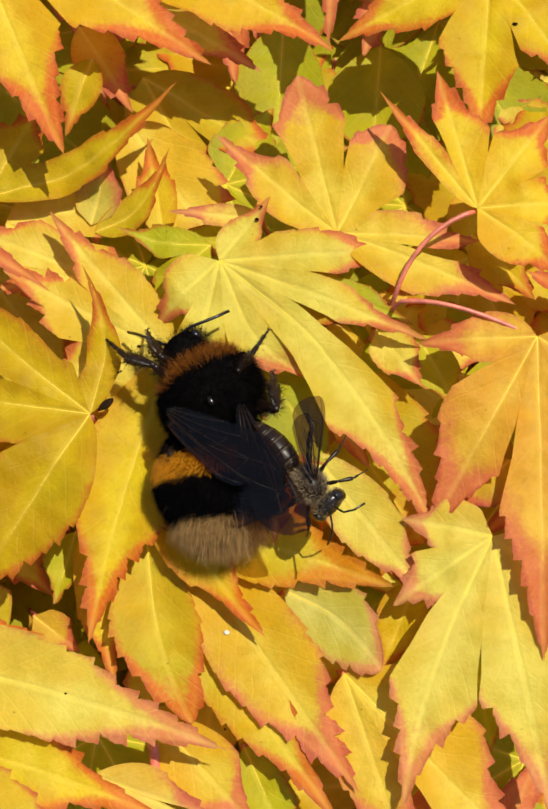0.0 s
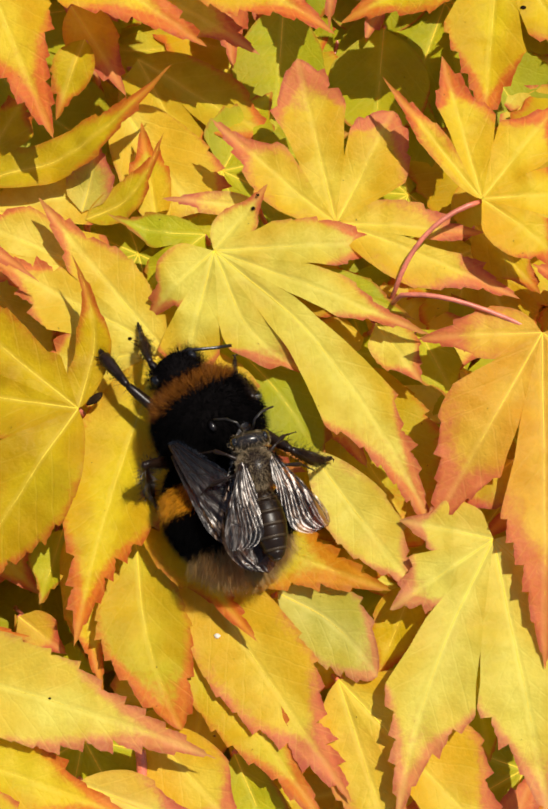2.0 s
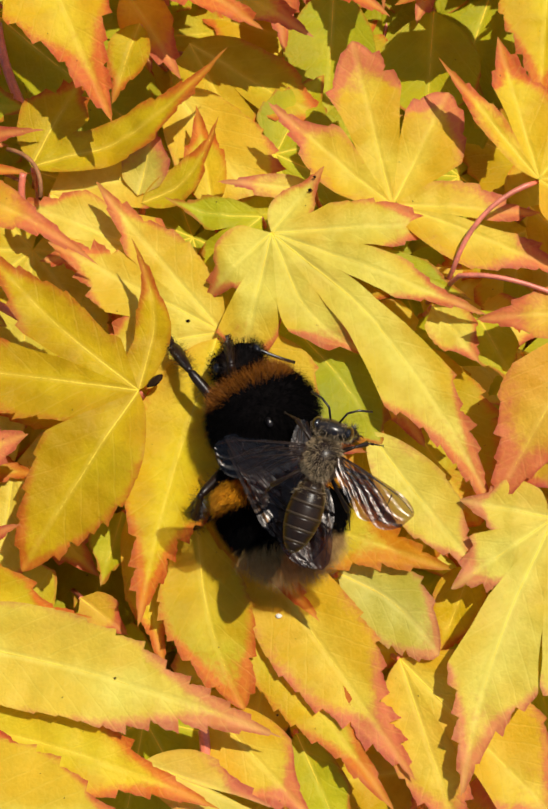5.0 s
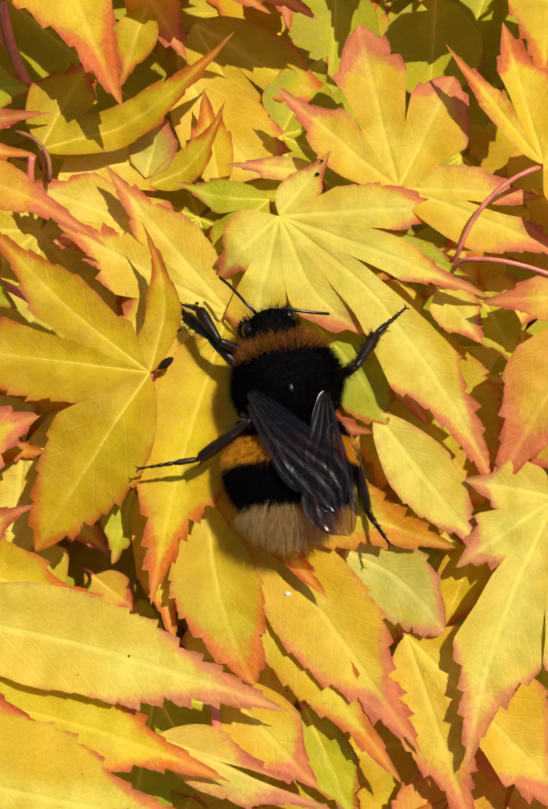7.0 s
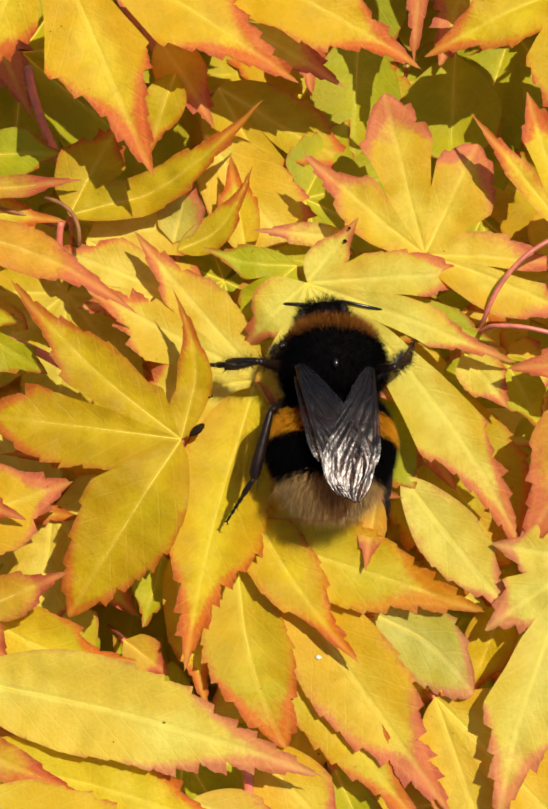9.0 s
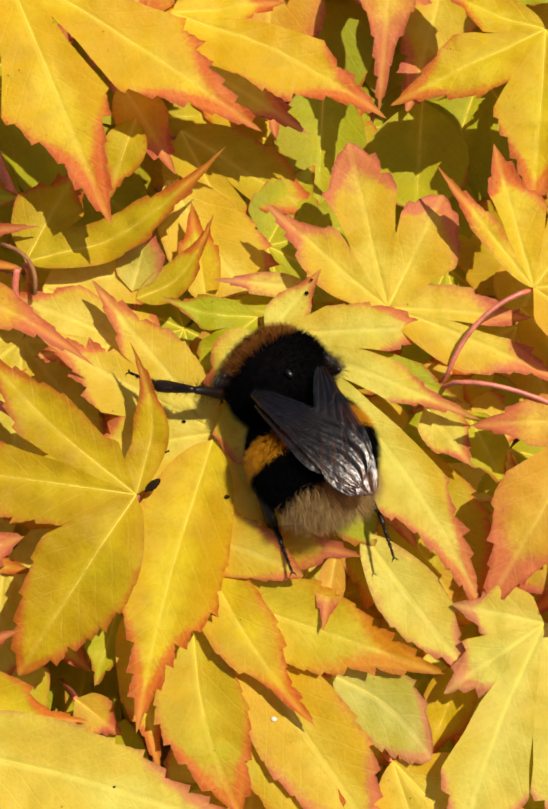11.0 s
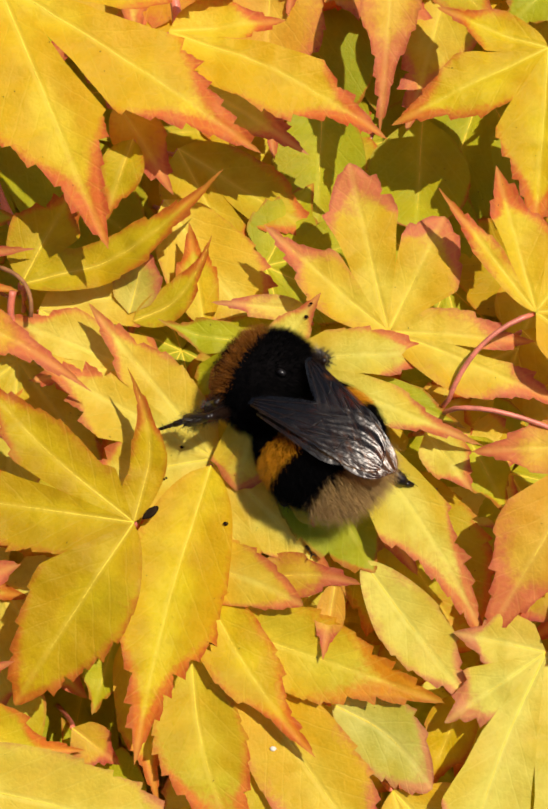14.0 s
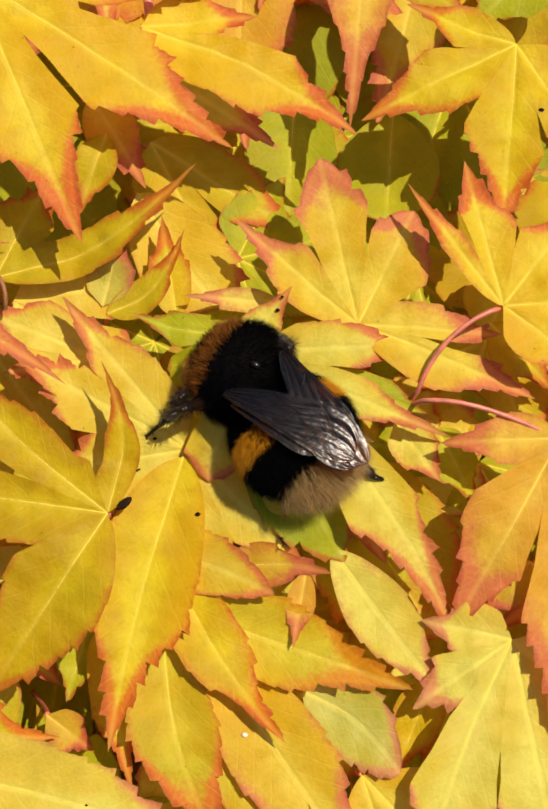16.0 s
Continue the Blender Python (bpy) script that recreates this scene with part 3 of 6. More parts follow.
def crumb(x, y, size, material, name, label, shape=(1.0, 0.75, 0.45), turn=0.0):
    """A crumb, or the dark gap patch, lying on the topmost leaf at x, y (mm)."""
    every = np.concatenate(SURFACE)
    near = every[np.hypot(every[:, 0] - x, every[:, 1] - y) < 0.7]
    if not len(near):
        return
    z = near[:, 2].max()
    verts, faces = [], []
    for i in range(5):
        for k in range(14):
            a, b = math.pi * (i + 0.5) / 5, 2 * math.pi * k / 14
            p = Vector((math.sin(a) * math.cos(b), math.sin(a) * math.sin(b), math.cos(a)))
            p *= size * (1 + 0.35 * noise.noise(p * 2.3 + Vector((x, y, 0))))
            verts.append(Vector((p.x * shape[0], p.y * shape[1] * (1 - 0.55 * min(1.0, (p.x / size) ** 2)), p.z * shape[2])) * MM)
    for i in range(4):
        for k in range(14):
            j = (k + 1) % 14
            faces.append((i * 14 + k, (i + 1) * 14 + k, (i + 1) * 14 + j, i * 14 + j))
    faces += [tuple(range(14)), tuple(reversed(range(56, 70)))]
    ob = link_mesh(name, verts, faces, material)
    ob.location = Vector((x, y, z + size * 0.15 * shape[2])) * MM
    ob.rotation_euler = (0, 0, radians(turn))
    tagged(ob, label, "crumb", "crumbs on the leaves")


crumb(2.1, 13.0, 0.22, CRUMB_AND_GAP, "dark_crumb", "tiny dark brown crumb on a yellow leaf")
crumb(2.5, 14.1, 0.16, CRUMB_AND_GAP, "dark_crumb", "tiny dark brown crumb on a yellow leaf")
crumb(25.9, 31.5, 0.27, CRUMB_AND_GAP, "dark_crumb", "tiny dark brown crumb on a yellow leaf")
crumb(-4.8, -4.8, 0.25, CRUMB_AND_GAP, "dark_crumb", "tiny dark brown crumb on a yellow leaf")
crumb(-10.0, -1.3, 0.13, CRUMB_AND_GAP, "dark_crumb", "tiny dark brown crumb on a yellow leaf")
crumb(-9.8, -1.2, 0.12, CRUMB_AND_GAP, "dark_crumb", "tiny dark brown crumb on a yellow leaf")
crumb(-8.6, 1.9, 0.2, CRUMB_AND_GAP, "dark_crumb", "tiny dark brown crumb on a yellow leaf")
crumb(-0.7, -23.6, 0.3, FLAKE, "pale_flake", "tiny whitish flake on an orange leaf")
crumb(-0.8, -31.8, 0.12, CRUMB_AND_GAP, "dark_crumb", "tiny dark brown crumb on a yellow leaf")
crumb(-13.8, -29.0, 0.12, CRUMB_AND_GAP, "dark_crumb", "tiny dark brown crumb on a yellow leaf")
# added near-black patch: imitates the shade seen through a gap between lobes
crumb(-11.1, -4.1, 0.9, CRUMB_AND_GAP, "bud_scale", "dark flat patch standing in for the shaded gap beside a golden leaf", (1.0, 0.45, 0.12), 38)

# ---- insects ----
FUR_BLACK = simple_material("black_fur", (0.003, 0.0026, 0.0026), 0.9, 0.02, 2000, 0.3, 0.0)
FUR_COLLAR = simple_material("rusty_collar_fur", (0.20, 0.062, 0.004), 0.6, 0.2, 2000, 0.35, 0.0)
FUR_BAND = simple_material("amber_band_fur", (0.60, 0.24, 0.006), 0.6, 0.2, 2000, 0.3, 0.0)
FUR_TAIL = simple_material("buff_tail_fur", (0.36, 0.21, 0.07), 0.6, 0.2, 2000, 0.35, 0.0)
FUR_GREY = simple_material("grey_brown_fur", (0.24, 0.175, 0.10), 0.6, 0.2, 2000, 0.35, 0.0)
SHELL = simple_material("black_chitin", (0.010, 0.007, 0.006), 0.28, 0.5, 900, 0.4, 0.25, dist=0.00005)
LEG_SHELL = simple_material("dark_brown_chitin", (0.014, 0.006, 0.003), 0.36, 0.3, 900, 0.5, 0.25, dist=0.00005)
EYE = simple_material("compound_eye", (0.008, 0.006, 0.005), 0.15, 0.6, 6000, 0.3, 0.2, dist=0.00002)
BROWN_SHELL = simple_material("brown_banded_chitin", (0.016, 0.008, 0.004), 0.35, 0.25, 900, 0.4, 0.2, dist=0.00004)
BAND_SHELL = simple_material("tan_band", (0.045, 0.028, 0.014), 0.45, 0.3, 900, 0.3, 0.2, dist=0.00004)


def wing_material(name, tint, gloss):
    mat, node, m, mix, ramp = graph(name)
    co = node("ShaderNodeTexCoord").outputs["Object"]
    co = node("ShaderNodeVectorMath", {0: co, 1: (0.45, 1.0, 1.0)}, operation="MULTIPLY").outputs[0]
    n1 = node("ShaderNodeTexNoise", {"Vector": co, "Scale": 800.0, "Detail": 3.0, "Distortion": 0.3}).outputs["Fac"]
    n2 = node("ShaderNodeTexNoise", {"Vector": co, "Scale": 2500.0, "Detail": 2.0}).outputs["Fac"]
    b = node("ShaderNodeBump", {"Height": m("ADD", n1, m("MULTIPLY", n2, 0.2)), "Strength": 0.5, "Distance": 0.0003}).outputs[0]
    clear = node("ShaderNodeBsdfTransparent", {"Color": mix(n1, rgba(tint), rgba([c * 0.75 for c in tint]))})
    shine = node("ShaderNodeBsdfGlossy", {"Color": (0.95, 0.88, 0.85, 1.0), "Roughness": 0.3, "Normal": b})
    out = node("ShaderNodeMixShader", {0: gloss, 1: clear.outputs[0], 2: shine.outputs[0]})
    node("ShaderNodeOutputMaterial", {"Surface": out.outputs[0]})
    return mat


SKIN = simple_material("matt_black_skin", (0.005, 0.004, 0.004), 0.9, 0.04, 900, 0.3, 0.0)
WING = wing_material("smoky_wing", (0.46, 0.28, 0.15), 0.034)
CLEAR_WING = wing_material("clear_wing", (0.52, 0.41, 0.33), 0.035)


def part(name, data, material, parent, label=""):
    return link_mesh(name, [Vector(v) * MM for v in data[0]], data[1], material, parent, label)


def merged(*datas):
    verts, faces = [], []
    for v, q in datas:
        k = len(verts)
        verts += list(v)
        faces += [tuple(i + k for i in f) for f in q]
    return verts, faces


def egg(centre, radii, y0=-1.0, y1=1.0, rows=18, sides=28, rough=0.0, pinch=0.0):
    """A slice, from y0 to y1 of its unit length, of an ellipsoid that lies along y; pinch narrows its rear."""
    verts, faces = [], []
    for i in range(rows + 1):
        a = math.asin(max(-1, min(1, y0))) + (math.asin(max(-1, min(1, y1))) - math.asin(max(-1, min(1, y0)))) * i / rows
        y, r = math.sin(a), math.cos(a)
        r *= 1 - pinch * max(0, -y)
        for k in range(sides):
            t = 2 * math.pi * k / sides
            p = Vector((centre[0] + radii[0] * r * math.cos(t), centre[1] + radii[1] * y, centre[2] + radii[2] * r * math.sin(t)))
            verts.append(p * 1.0 + Vector((0, 0, rough * noise.noise(p))))
    for i in range(rows):
        for k in range(sides):
            j = (k + 1) % sides
            faces.append((i * sides + k, (i + 1) * sides + k, (i + 1) * sides + j, i * sides + j))
    faces.append(tuple(range(sides)))
    faces.append(tuple(reversed(range(rows * sides, (rows + 1) * sides))))
    return verts, faces


def fur(centre, radii, keep, count, length, seed, width=0.035, comb=(0, -0.6, 0.0), spread=0.35, pinch=0.0):
    """Hairs on an ellipsoid, each a bent tapering blade; keep(y, up) picks the zone by the unit place."""
    rng = random.Random(seed)
    verts, faces = [], []
    comb = Vector(comb)
    for _ in range(count):
        y = rng.uniform(-1, 1)
        t = rng.uniform(-0.35, math.pi + 0.35) if rng.random() < 0.85 else rng.uniform(0, 2 * math.pi)
        r = math.sqrt(max(0, 1 - y * y)) * (1 - pinch * max(0, -y))
        if not keep(y, math.sin(t), rng):
            continue
        u = Vector((r * math.cos(t), y, r * math.sin(t)))
        p = Vector((centre[0] + radii[0] * u.x, centre[1] + radii[1] * u.y, centre[2] + radii[2] * u.z))
        n = Vector((u.x / radii[0], u.y / radii[1], u.z / radii[2])).normalized()
        d = (n + comb * rng.uniform(0.6, 1.2) + spread * Vector((rng.gauss(0, 1), rng.gauss(0, 1), rng.gauss(0, 1)))).normalized()
        if d.dot(n) < 0.12:
            d = (d + n * 0.4).normalized()
        long = length * rng.uniform(0.6, 1.2)
        side = d.cross(Vector((rng.gauss(0, 1), rng.gauss(0, 1), rng.gauss(0, 1)))).normalized() * width / 2
        mid = p + d * long * 0.55
        tip = p + d * long + comb * long * 0.18 + Vector((0, 0, -0.05 * long))
        k = len(verts)
        p = p - n * 0.1
        verts += [p - side, p + side, mid + side * 0.8, mid - side * 0.8, tip]
        faces += [(k, k + 1, k + 2, k + 3), (k + 3, k + 2, k + 4)]
    return verts, faces


def blade(u):
    """Relative width of a wing: slim root, broad rounded end."""
    return 0.10 + 0.90 * (u / 0.74) ** 0.68 if u < 0.74 else math.sqrt(max(0.0004, 1 - ((u - 0.74) / 0.26) ** 2))


def wing(name, outline, veins, material, parent, label, hand=1, pleat=1.0, sag=0.0085):
    """A wing in its own plane: a lens-shaped membrane between two edges along +x, with raised veins as a mesh of their own."""
    length, front, rear = outline
    verts, faces = [], []
    n, c = 40, 36
    for i in range(n + 1):
        u = i / n
        w = blade(u)
        for j in range(c + 1):
            v = j / c
            y = front * w * (1 - v) - rear * w * v
            fan = (v if hand > 0 else 1 - v) * 4.2 - 2.6 * u
            z = 0.006 * pleat * length * min(1, 2.2 * u) * math.sin(6.283 * (fan + 0.16 * math.sin(7 * u))) * (0.7 + 0.3 * math.sin(9 * u + 4 * v)) + 0.35 * (v - 0.5) ** 2 - sag * (u * length) ** 2
            verts.append((u * length, y, z))
    for i in range(n):
        for j in range(c):
            a = i * (c + 1) + j
            faces.append((a, a + c + 1, a + c + 2, a + 1))
    ob = part(name, (verts, faces), material, parent, label)
    for (u0, v0, u1, v1) in veins:
        v0, v1 = (v0, v1) if hand > 0 else (1 - v0, 1 - v1)
        pts = []
        for k in range(9):
            u, v = u0 + (u1 - u0) * k / 8, v0 + (v1 - v0) * (k / 8) ** 1.3
            i, j = min(n, round(u * n)), min(c, max(0, round(v * c)))
            q = verts[i * (c + 1) + j]
            w = blade(u)
            pts.append((u * length, front * w * (1 - v) - rear * w * v, q[2] + 0.02))
        part("wing_vein", tube_data(pts, [0.065 - 0.005 * k for k in range(9)], 5), LEG_SHELL, ob)
    return ob


VEINS = [(0.02, 0.02, 0.97, 0.12), (0.02, 0.12, 0.8, 0.05), (0.03, 0.3, 0.72, 0.45), (0.03, 0.5, 0.6, 0.78), (0.4, 0.2, 0.9, 0.62),
         (0.45, 0.25, 0.52, 0.62), (0.68, 0.15, 0.72, 0.5), (0.25, 0.2, 0.33, 0.55), (0.03, 0.7, 0.45, 0.97)]


def bristles(rng, length, thick, count, long, lean=0.5):
    """Fine hairs round a limb that lies along +x."""
    verts, faces = [], []
    for _ in range(count):
        t = rng.uniform(0.05, 0.98)
        d = Vector((rng.uniform(0.0, lean * 2), rng.gauss(0, 1), rng.gauss(0, 1))).normalized()
        p = Vector((t * length, d.y * thick * 0.8, d.z * thick * 0.8))
        side = d.cross(Vector((1, 0.3, 0.2))).normalized() * 0.022
        k = len(verts)
        verts += [p - side, p + side, p + d * long * rng.uniform(0.45, 1.1)]
        faces.append((k, k + 1, k + 2))
    return verts, faces


def leg(parent, lengths, thick, seed, label="", hairs=320):
    """A leg of three joints, each lying along +x from its own joint: the thigh carries the shin and the foot."""
    rng = random.Random(seed)
    a, b, c = lengths
    thigh = tube_data([(a * u, 0, 0) for u in (0, 0.15, 0.5, 0.85, 0.96, 1)], [thick * r for r in (0.55, 0.8, 0.95, 0.75, 0.6, 0.35)], 12)
    ob = part("leg", merged(thigh, bristles(rng, a, thick, hairs, thick * 1.5)) if hairs else thigh, LEG_SHELL, parent, label)
    shin = tube_data([(b * u, 0, 0) for u in (-0.03, 0.06, 0.3, 0.7, 0.93, 1)], [thick * r for r in (0.4, 0.6, 0.75, 1.0, 0.95, 0.5)], 12)
    spur = tube_data([(b * 0.97, thick * 0.5, 0), (b * 1.06, thick * 0.9, -thick * 0.3), (b * 1.16, thick * 1.1, -thick * 0.4)], [thick * 0.16, thick * 0.1, thick * 0.02], 5)
    tibia = part("tibia", merged(shin, spur, bristles(rng, b, thick, hairs, thick * 1.7)) if hairs else shin, LEG_SHELL, ob)
    tibia.location = (a * MM, 0, 0)
    bits, cuts = [], (0, 0.42, 0.58, 0.71, 0.83, 1.0)
    for k in range(5):
        r = thick * (0.52, 0.36, 0.32, 0.29, 0.24)[k]
        x0, x1 = c * cuts[k], c * cuts[k + 1]
        bits.append(tube_data([(x0, 0, 0), (x0 + (x1 - x0) * 0.2, 0, 0), (x0 + (x1 - x0) * 0.75, 0, 0), (x1, 0, 0)], [r * 0.6, r * 0.9, r, r * 0.55], 8))
    for s in (-1, 1):
        bits.append(tube_data([(c, 0, 0), (c + thick * 0.4, thick * 0.32 * s, 0.02), (c + thick * 0.62, thick * 0.62 * s, -thick * 0.4)], [thick * 0.16, thick * 0.12, thick * 0.03], 5))
    if hairs:
        bits.append(bristles(rng, c * 0.8, thick * 0.3, hairs // 2, thick * 0.7))
    tarsus = part("tarsus", merged(*bits), LEG_SHELL, ob)
    tarsus.location = ((a + b) * MM, 0, 0)
    return {"leg": ob, "tibia": tibia, "tarsus": tarsus}


def antenna(parent, side, spots, thick):
    return part("antenna", tube_data([(side * x, y, z) for x, y, z in spots], [thick] * len(spots), 7), SHELL, parent)


def feeler(side, turn, dip):
    """Pose of a bumblebee's elbowed antenna on the head: turned to the left and dipped, in degrees."""
    return pose(side * 0.63 * MM, 5.31 * MM, 0.54 * MM) @ pose(0, 0, 0, dip, 0, turn)


def bee_wing(s, k, swing, roll=0, dive=0):
    """Pose of a bumblebee's folded wing; s: side, k: fore or hind, swing: degrees to its right, roll: degrees about its length, dive: degrees down."""
    if k == 0:
        return pose(s * 3.2 * MM, 1.1 * MM, (9.0 - 0.1 * s) * MM) @ pose(0, 0, 0, 0, 0, -90 - s * 13 + swing) @ pose(0, 0, 0, roll - 5 - 2 * s, dive - 16.5, 0)
    return pose(s * 3.2 * MM, 0.2 * MM, (8.75 - 0.1 * s) * MM) @ pose(0, 0, 0, 0, 0, -90 - s * 11 + swing) @ pose(0, 0, 0, roll - 4 - 2 * s, dive - 15.0, 0)


def bumblebee():
    bee = tagged(new("bumblebee"), "large furry black bumblebee with amber bands, on the leaves", "bee")
    tc, tr = (0, 3.0, 5.6), (4.75, 4.6, 4.2)
    thorax = part("thorax", egg(tc, tr), SKIN, bee, "black furry thorax")
    part("thorax_fur", fur(tc, tr, lambda y, z, r: y < 0.5 + r.gauss(0, 0.05) or z < 0.0 or y > 0.84, 14000, 1.1, 1, comb=(0, -0.5, 0.1)), FUR_BLACK, thorax)
    part("collar", fur(tc, (tr[0] * 1.01, tr[1] * 1.01, tr[2] * 1.01), lambda y, z, r: y > 0.5 + r.gauss(0, 0.05) and y < 0.84 and z > -0.25, 13000, 1.1, 2, comb=(0, 0.25, 0.25)), FUR_COLLAR, thorax, "rusty orange collar fur")
    part("bald_spot", egg((0.1, 1.6, 9.95), (0.32, 0.5, 0.28), rows=8, sides=12), SHELL, thorax, "shiny bare patch on the back")
    hc, hr = (0, 8.7, 4.6), (2.5, 1.9, 2.3)
    feelers = {}
    head = part("head", egg(hc, hr), SKIN, bee, "black head")
    part("head_fur", fur(hc, hr, lambda y, z, r: y < 0.75, 2200, 0.9, 3, comb=(0, 0.3, 0.3)), FUR_BLACK, head)
    for s in (-1, 1):
        part("eye", egg((s * 2.0, 9.0, 4.8), (0.75, 0.95, 1.6)), EYE, head, "glossy dark compound eye")
        feelers[s] = antenna(head, 1, [(0, 0, 0), (0, 0.8, 0.35), (0, 1.5, 0.5), (0.2, 2.7, 0.35), (0.35, 4.0, 0.05), (0.4, 5.4, -0.35)], 0.16)
    ac, ar = (0, -5.0, 5.0), (5.75, 6.1, 4.7)
    zones = [("abdomen_front", 0.43, 1.0, FUR_BLACK, SKIN, "black first segment"), ("abdomen_band", 0.06, 0.43, FUR_BAND, SKIN, "amber-yellow furry band"),
             ("abdomen_middle", -0.57, 0.06, FUR_BLACK, SKIN, "black furry band"), ("tail", -1.0, -0.57, FUR_TAIL, SKIN, "buff-white furry tail")]
    for k, (name, lo, hi, hair, skin, label) in enumerate(zones):
        seg = part(name, egg(ac, ar, lo, hi, 8, pinch=0.14), skin, bee, label)
        def keep(y, z, r, lo=lo, hi=hi):
            return lo + r.gauss(0, 0.025) < y < hi + r.gauss(0, 0.025)
        part("fur", fur(ac, (ar[0] * 1.005, ar[1] * 1.005, ar[2] * 1.005), keep, 34000 if k < 3 else 26000, 1.05 if k < 3 else 1.9, 10 + k, 0.027, comb=(0, -0.85, 0.0), spread=0.18 if k < 3 else 0.34, pinch=0.14), hair, seg)
    wings = {}
    for s in (-1, 1):
        edge = (1.2, 3.7) if s > 0 else (3.7, 1.2)
        fore = wing("wing", (13.2, *edge), VEINS, WING, bee, "smoky brown translucent forewing", s, 0.6, 0.018)
        fore.matrix_basis = bee_wing(s, 0, 0)
        wings[s, 0] = fore
        hind = wing("hindwing", (9.6, edge[0], edge[1]), VEINS[:5], WING, bee, "smaller smoky hindwing", s, 0.4, 0.018)
        hind.matrix_basis = bee_wing(s, 1, 0)
        wings[s, 1] = hind
    legs = {}
    # the thorax and the head turn on the waist
    mid = Matrix.Translation(Vector(tc) * MM)
    thorax.data.transform(mid.inverted())
    thorax.location = Vector(tc) * MM
    for o in thorax.children:
        o.data.transform(mid.inverted())
    neck = Matrix.Translation(Vector((0, 4.2, 5.0)) * MM)
    head.data.transform(neck.inverted())
    for o in head.children:
        if o not in feelers.values():
            o.data.transform(neck.inverted())
    size = Matrix.Scale(0.9, 4)
    for o in bee.children_recursive:
        o.data.transform(size)
        if not o.name.startswith(("wing", "hindwing")):
            o.location = o.location * 0.9
    for side in "LR":
        for k, (spans, thick) in enumerate((((4.6, 3.4, 3.3), 0.5), ((6.2, 3.8, 3.6), 0.56), ((5.6, 6.0, 5.0), 0.52))):
            legs[side + "FMH"[k]] = leg(bee, spans, thick, 20 + k, "dark brown hairy leg")
    return bee, head, thorax, legs, wings, feelers


bee, bee_head, bee_thorax, bee_legs, bee_wings, bee_feelers = bumblebee()


def honey_bee():
    bee = tagged(new("honey_bee"), "small grey-brown honey bee with clear wings clinging to the bumblebee", "bee")
    tc, tr = (0, 1.6, 2.6), (1.75, 2.0, 1.7)
    thorax = part("thorax", egg(tc, tr), BROWN_SHELL, bee, "grey-furred thorax")
    part("thorax_fur", fur(tc, tr, lambda y, z, r: True, 2600, 0.5, 31, 0.04), FUR_GREY, thorax)
    head = part("head", egg((0, 4.4, 2.3), (1.9, 1.0, 1.5)), SHELL, bee, "dark head")
    part("head_fur", fur((0, 4.4, 2.3), (1.9, 1.0, 1.5), lambda y, z, r: abs(y) < 0.8, 700, 0.4, 32, 0.04), FUR_GREY, head)
    for s in (-1, 1):
        part("eye", egg((s * 1.5, 4.5, 2.3), (0.55, 0.75, 1.2)), EYE, head)
        antenna(head, s, [(0.4, 5.2, 2.8), (0.9, 6.3, 3.4), (1.8, 6.9, 3.2), (3.0, 7.2, 2.8)], 0.11)
    ac, ar = (0, -3.9, 2.3), (1.7, 3.7, 1.55)
    cuts = [1.0, 0.62, 0.28, -0.06, -0.4, -0.72, -1.0]
    for k in range(6):
        seg = part("abdomen_segment", egg(ac, ar, cuts[k + 1], cuts[k], 5, 24, pinch=0.12), BROWN_SHELL, bee)
        lo = cuts[k + 1]
        part("pale_band", egg(ac, (ar[0] * 1.02, ar[1] * 1.01, ar[2] * 1.02), lo, lo + 0.07, 2, 24, pinch=0.12), BAND_SHELL, seg, "thin tan hair band")
    part("abdomen_fur", fur(ac, ar, lambda y, z, r: y > 0.45, 900, 0.4, 33, 0.04), FUR_GREY, bee)
    wings = {}
    for s, side in ((-1, "L"), (1, "R")):
        wings[side] = wing("wing", (8.6, 0.9, 2.9) if s > 0 else (8.6, 2.9, 0.9), VEINS, CLEAR_WING, bee, "clear veined forewing", s)
        wings[side + "h"] = wing("hindwing", (6.2, 0.8, 1.7) if s > 0 else (6.2, 1.7, 0.8), VEINS[:5], CLEAR_WING, bee, "clear hindwing", s)
        for k, (y, a) in enumerate(((2.6, 35), (1.5, -5), (0.4, -45))):
            limb = leg(bee, (1.7 + 0.2 * k, 1.6 + 0.3 * k, 1.8 + 0.2 * k), 0.24, 40 + k, "thin dark leg", 0)
            limb["leg"].matrix_local = pose(s * 1.1 * MM, y * MM, 2.2 * MM) @ pose(0, 0, 0, 0, -8, a if s > 0 else 180 - a)
            shin = pose((1.7 + 0.2 * k) * MM, 0, 0, 0, 42, 0)
            limb["tibia"].matrix_local = shin
            limb["tarsus"].matrix_local = shin @ pose((1.6 + 0.3 * k) * MM, 0, 0, 0, 10, -18 * s)
    for o in bee.children_recursive:
        o.data.transform(Matrix.Scale(0.8, 4))
        o.location = o.location * 0.8
    return bee, wings


honey, honey_wings = honey_bee()


def folded(side, spread, k=0):
    """Pose of a honey bee's wing swung out by spread degrees from its back."""
    s = 1 if side == "R" else -1
    return pose(s * 1.25 * MM, (1.8 - 0.8 * k) * MM, (3.8 - 0.2 * k) * MM) @ pose(0, 0, 0, 0, 0, -90 + s * spread) @ pose(0, 0, 0, s * 4 - 4, -5, 0)


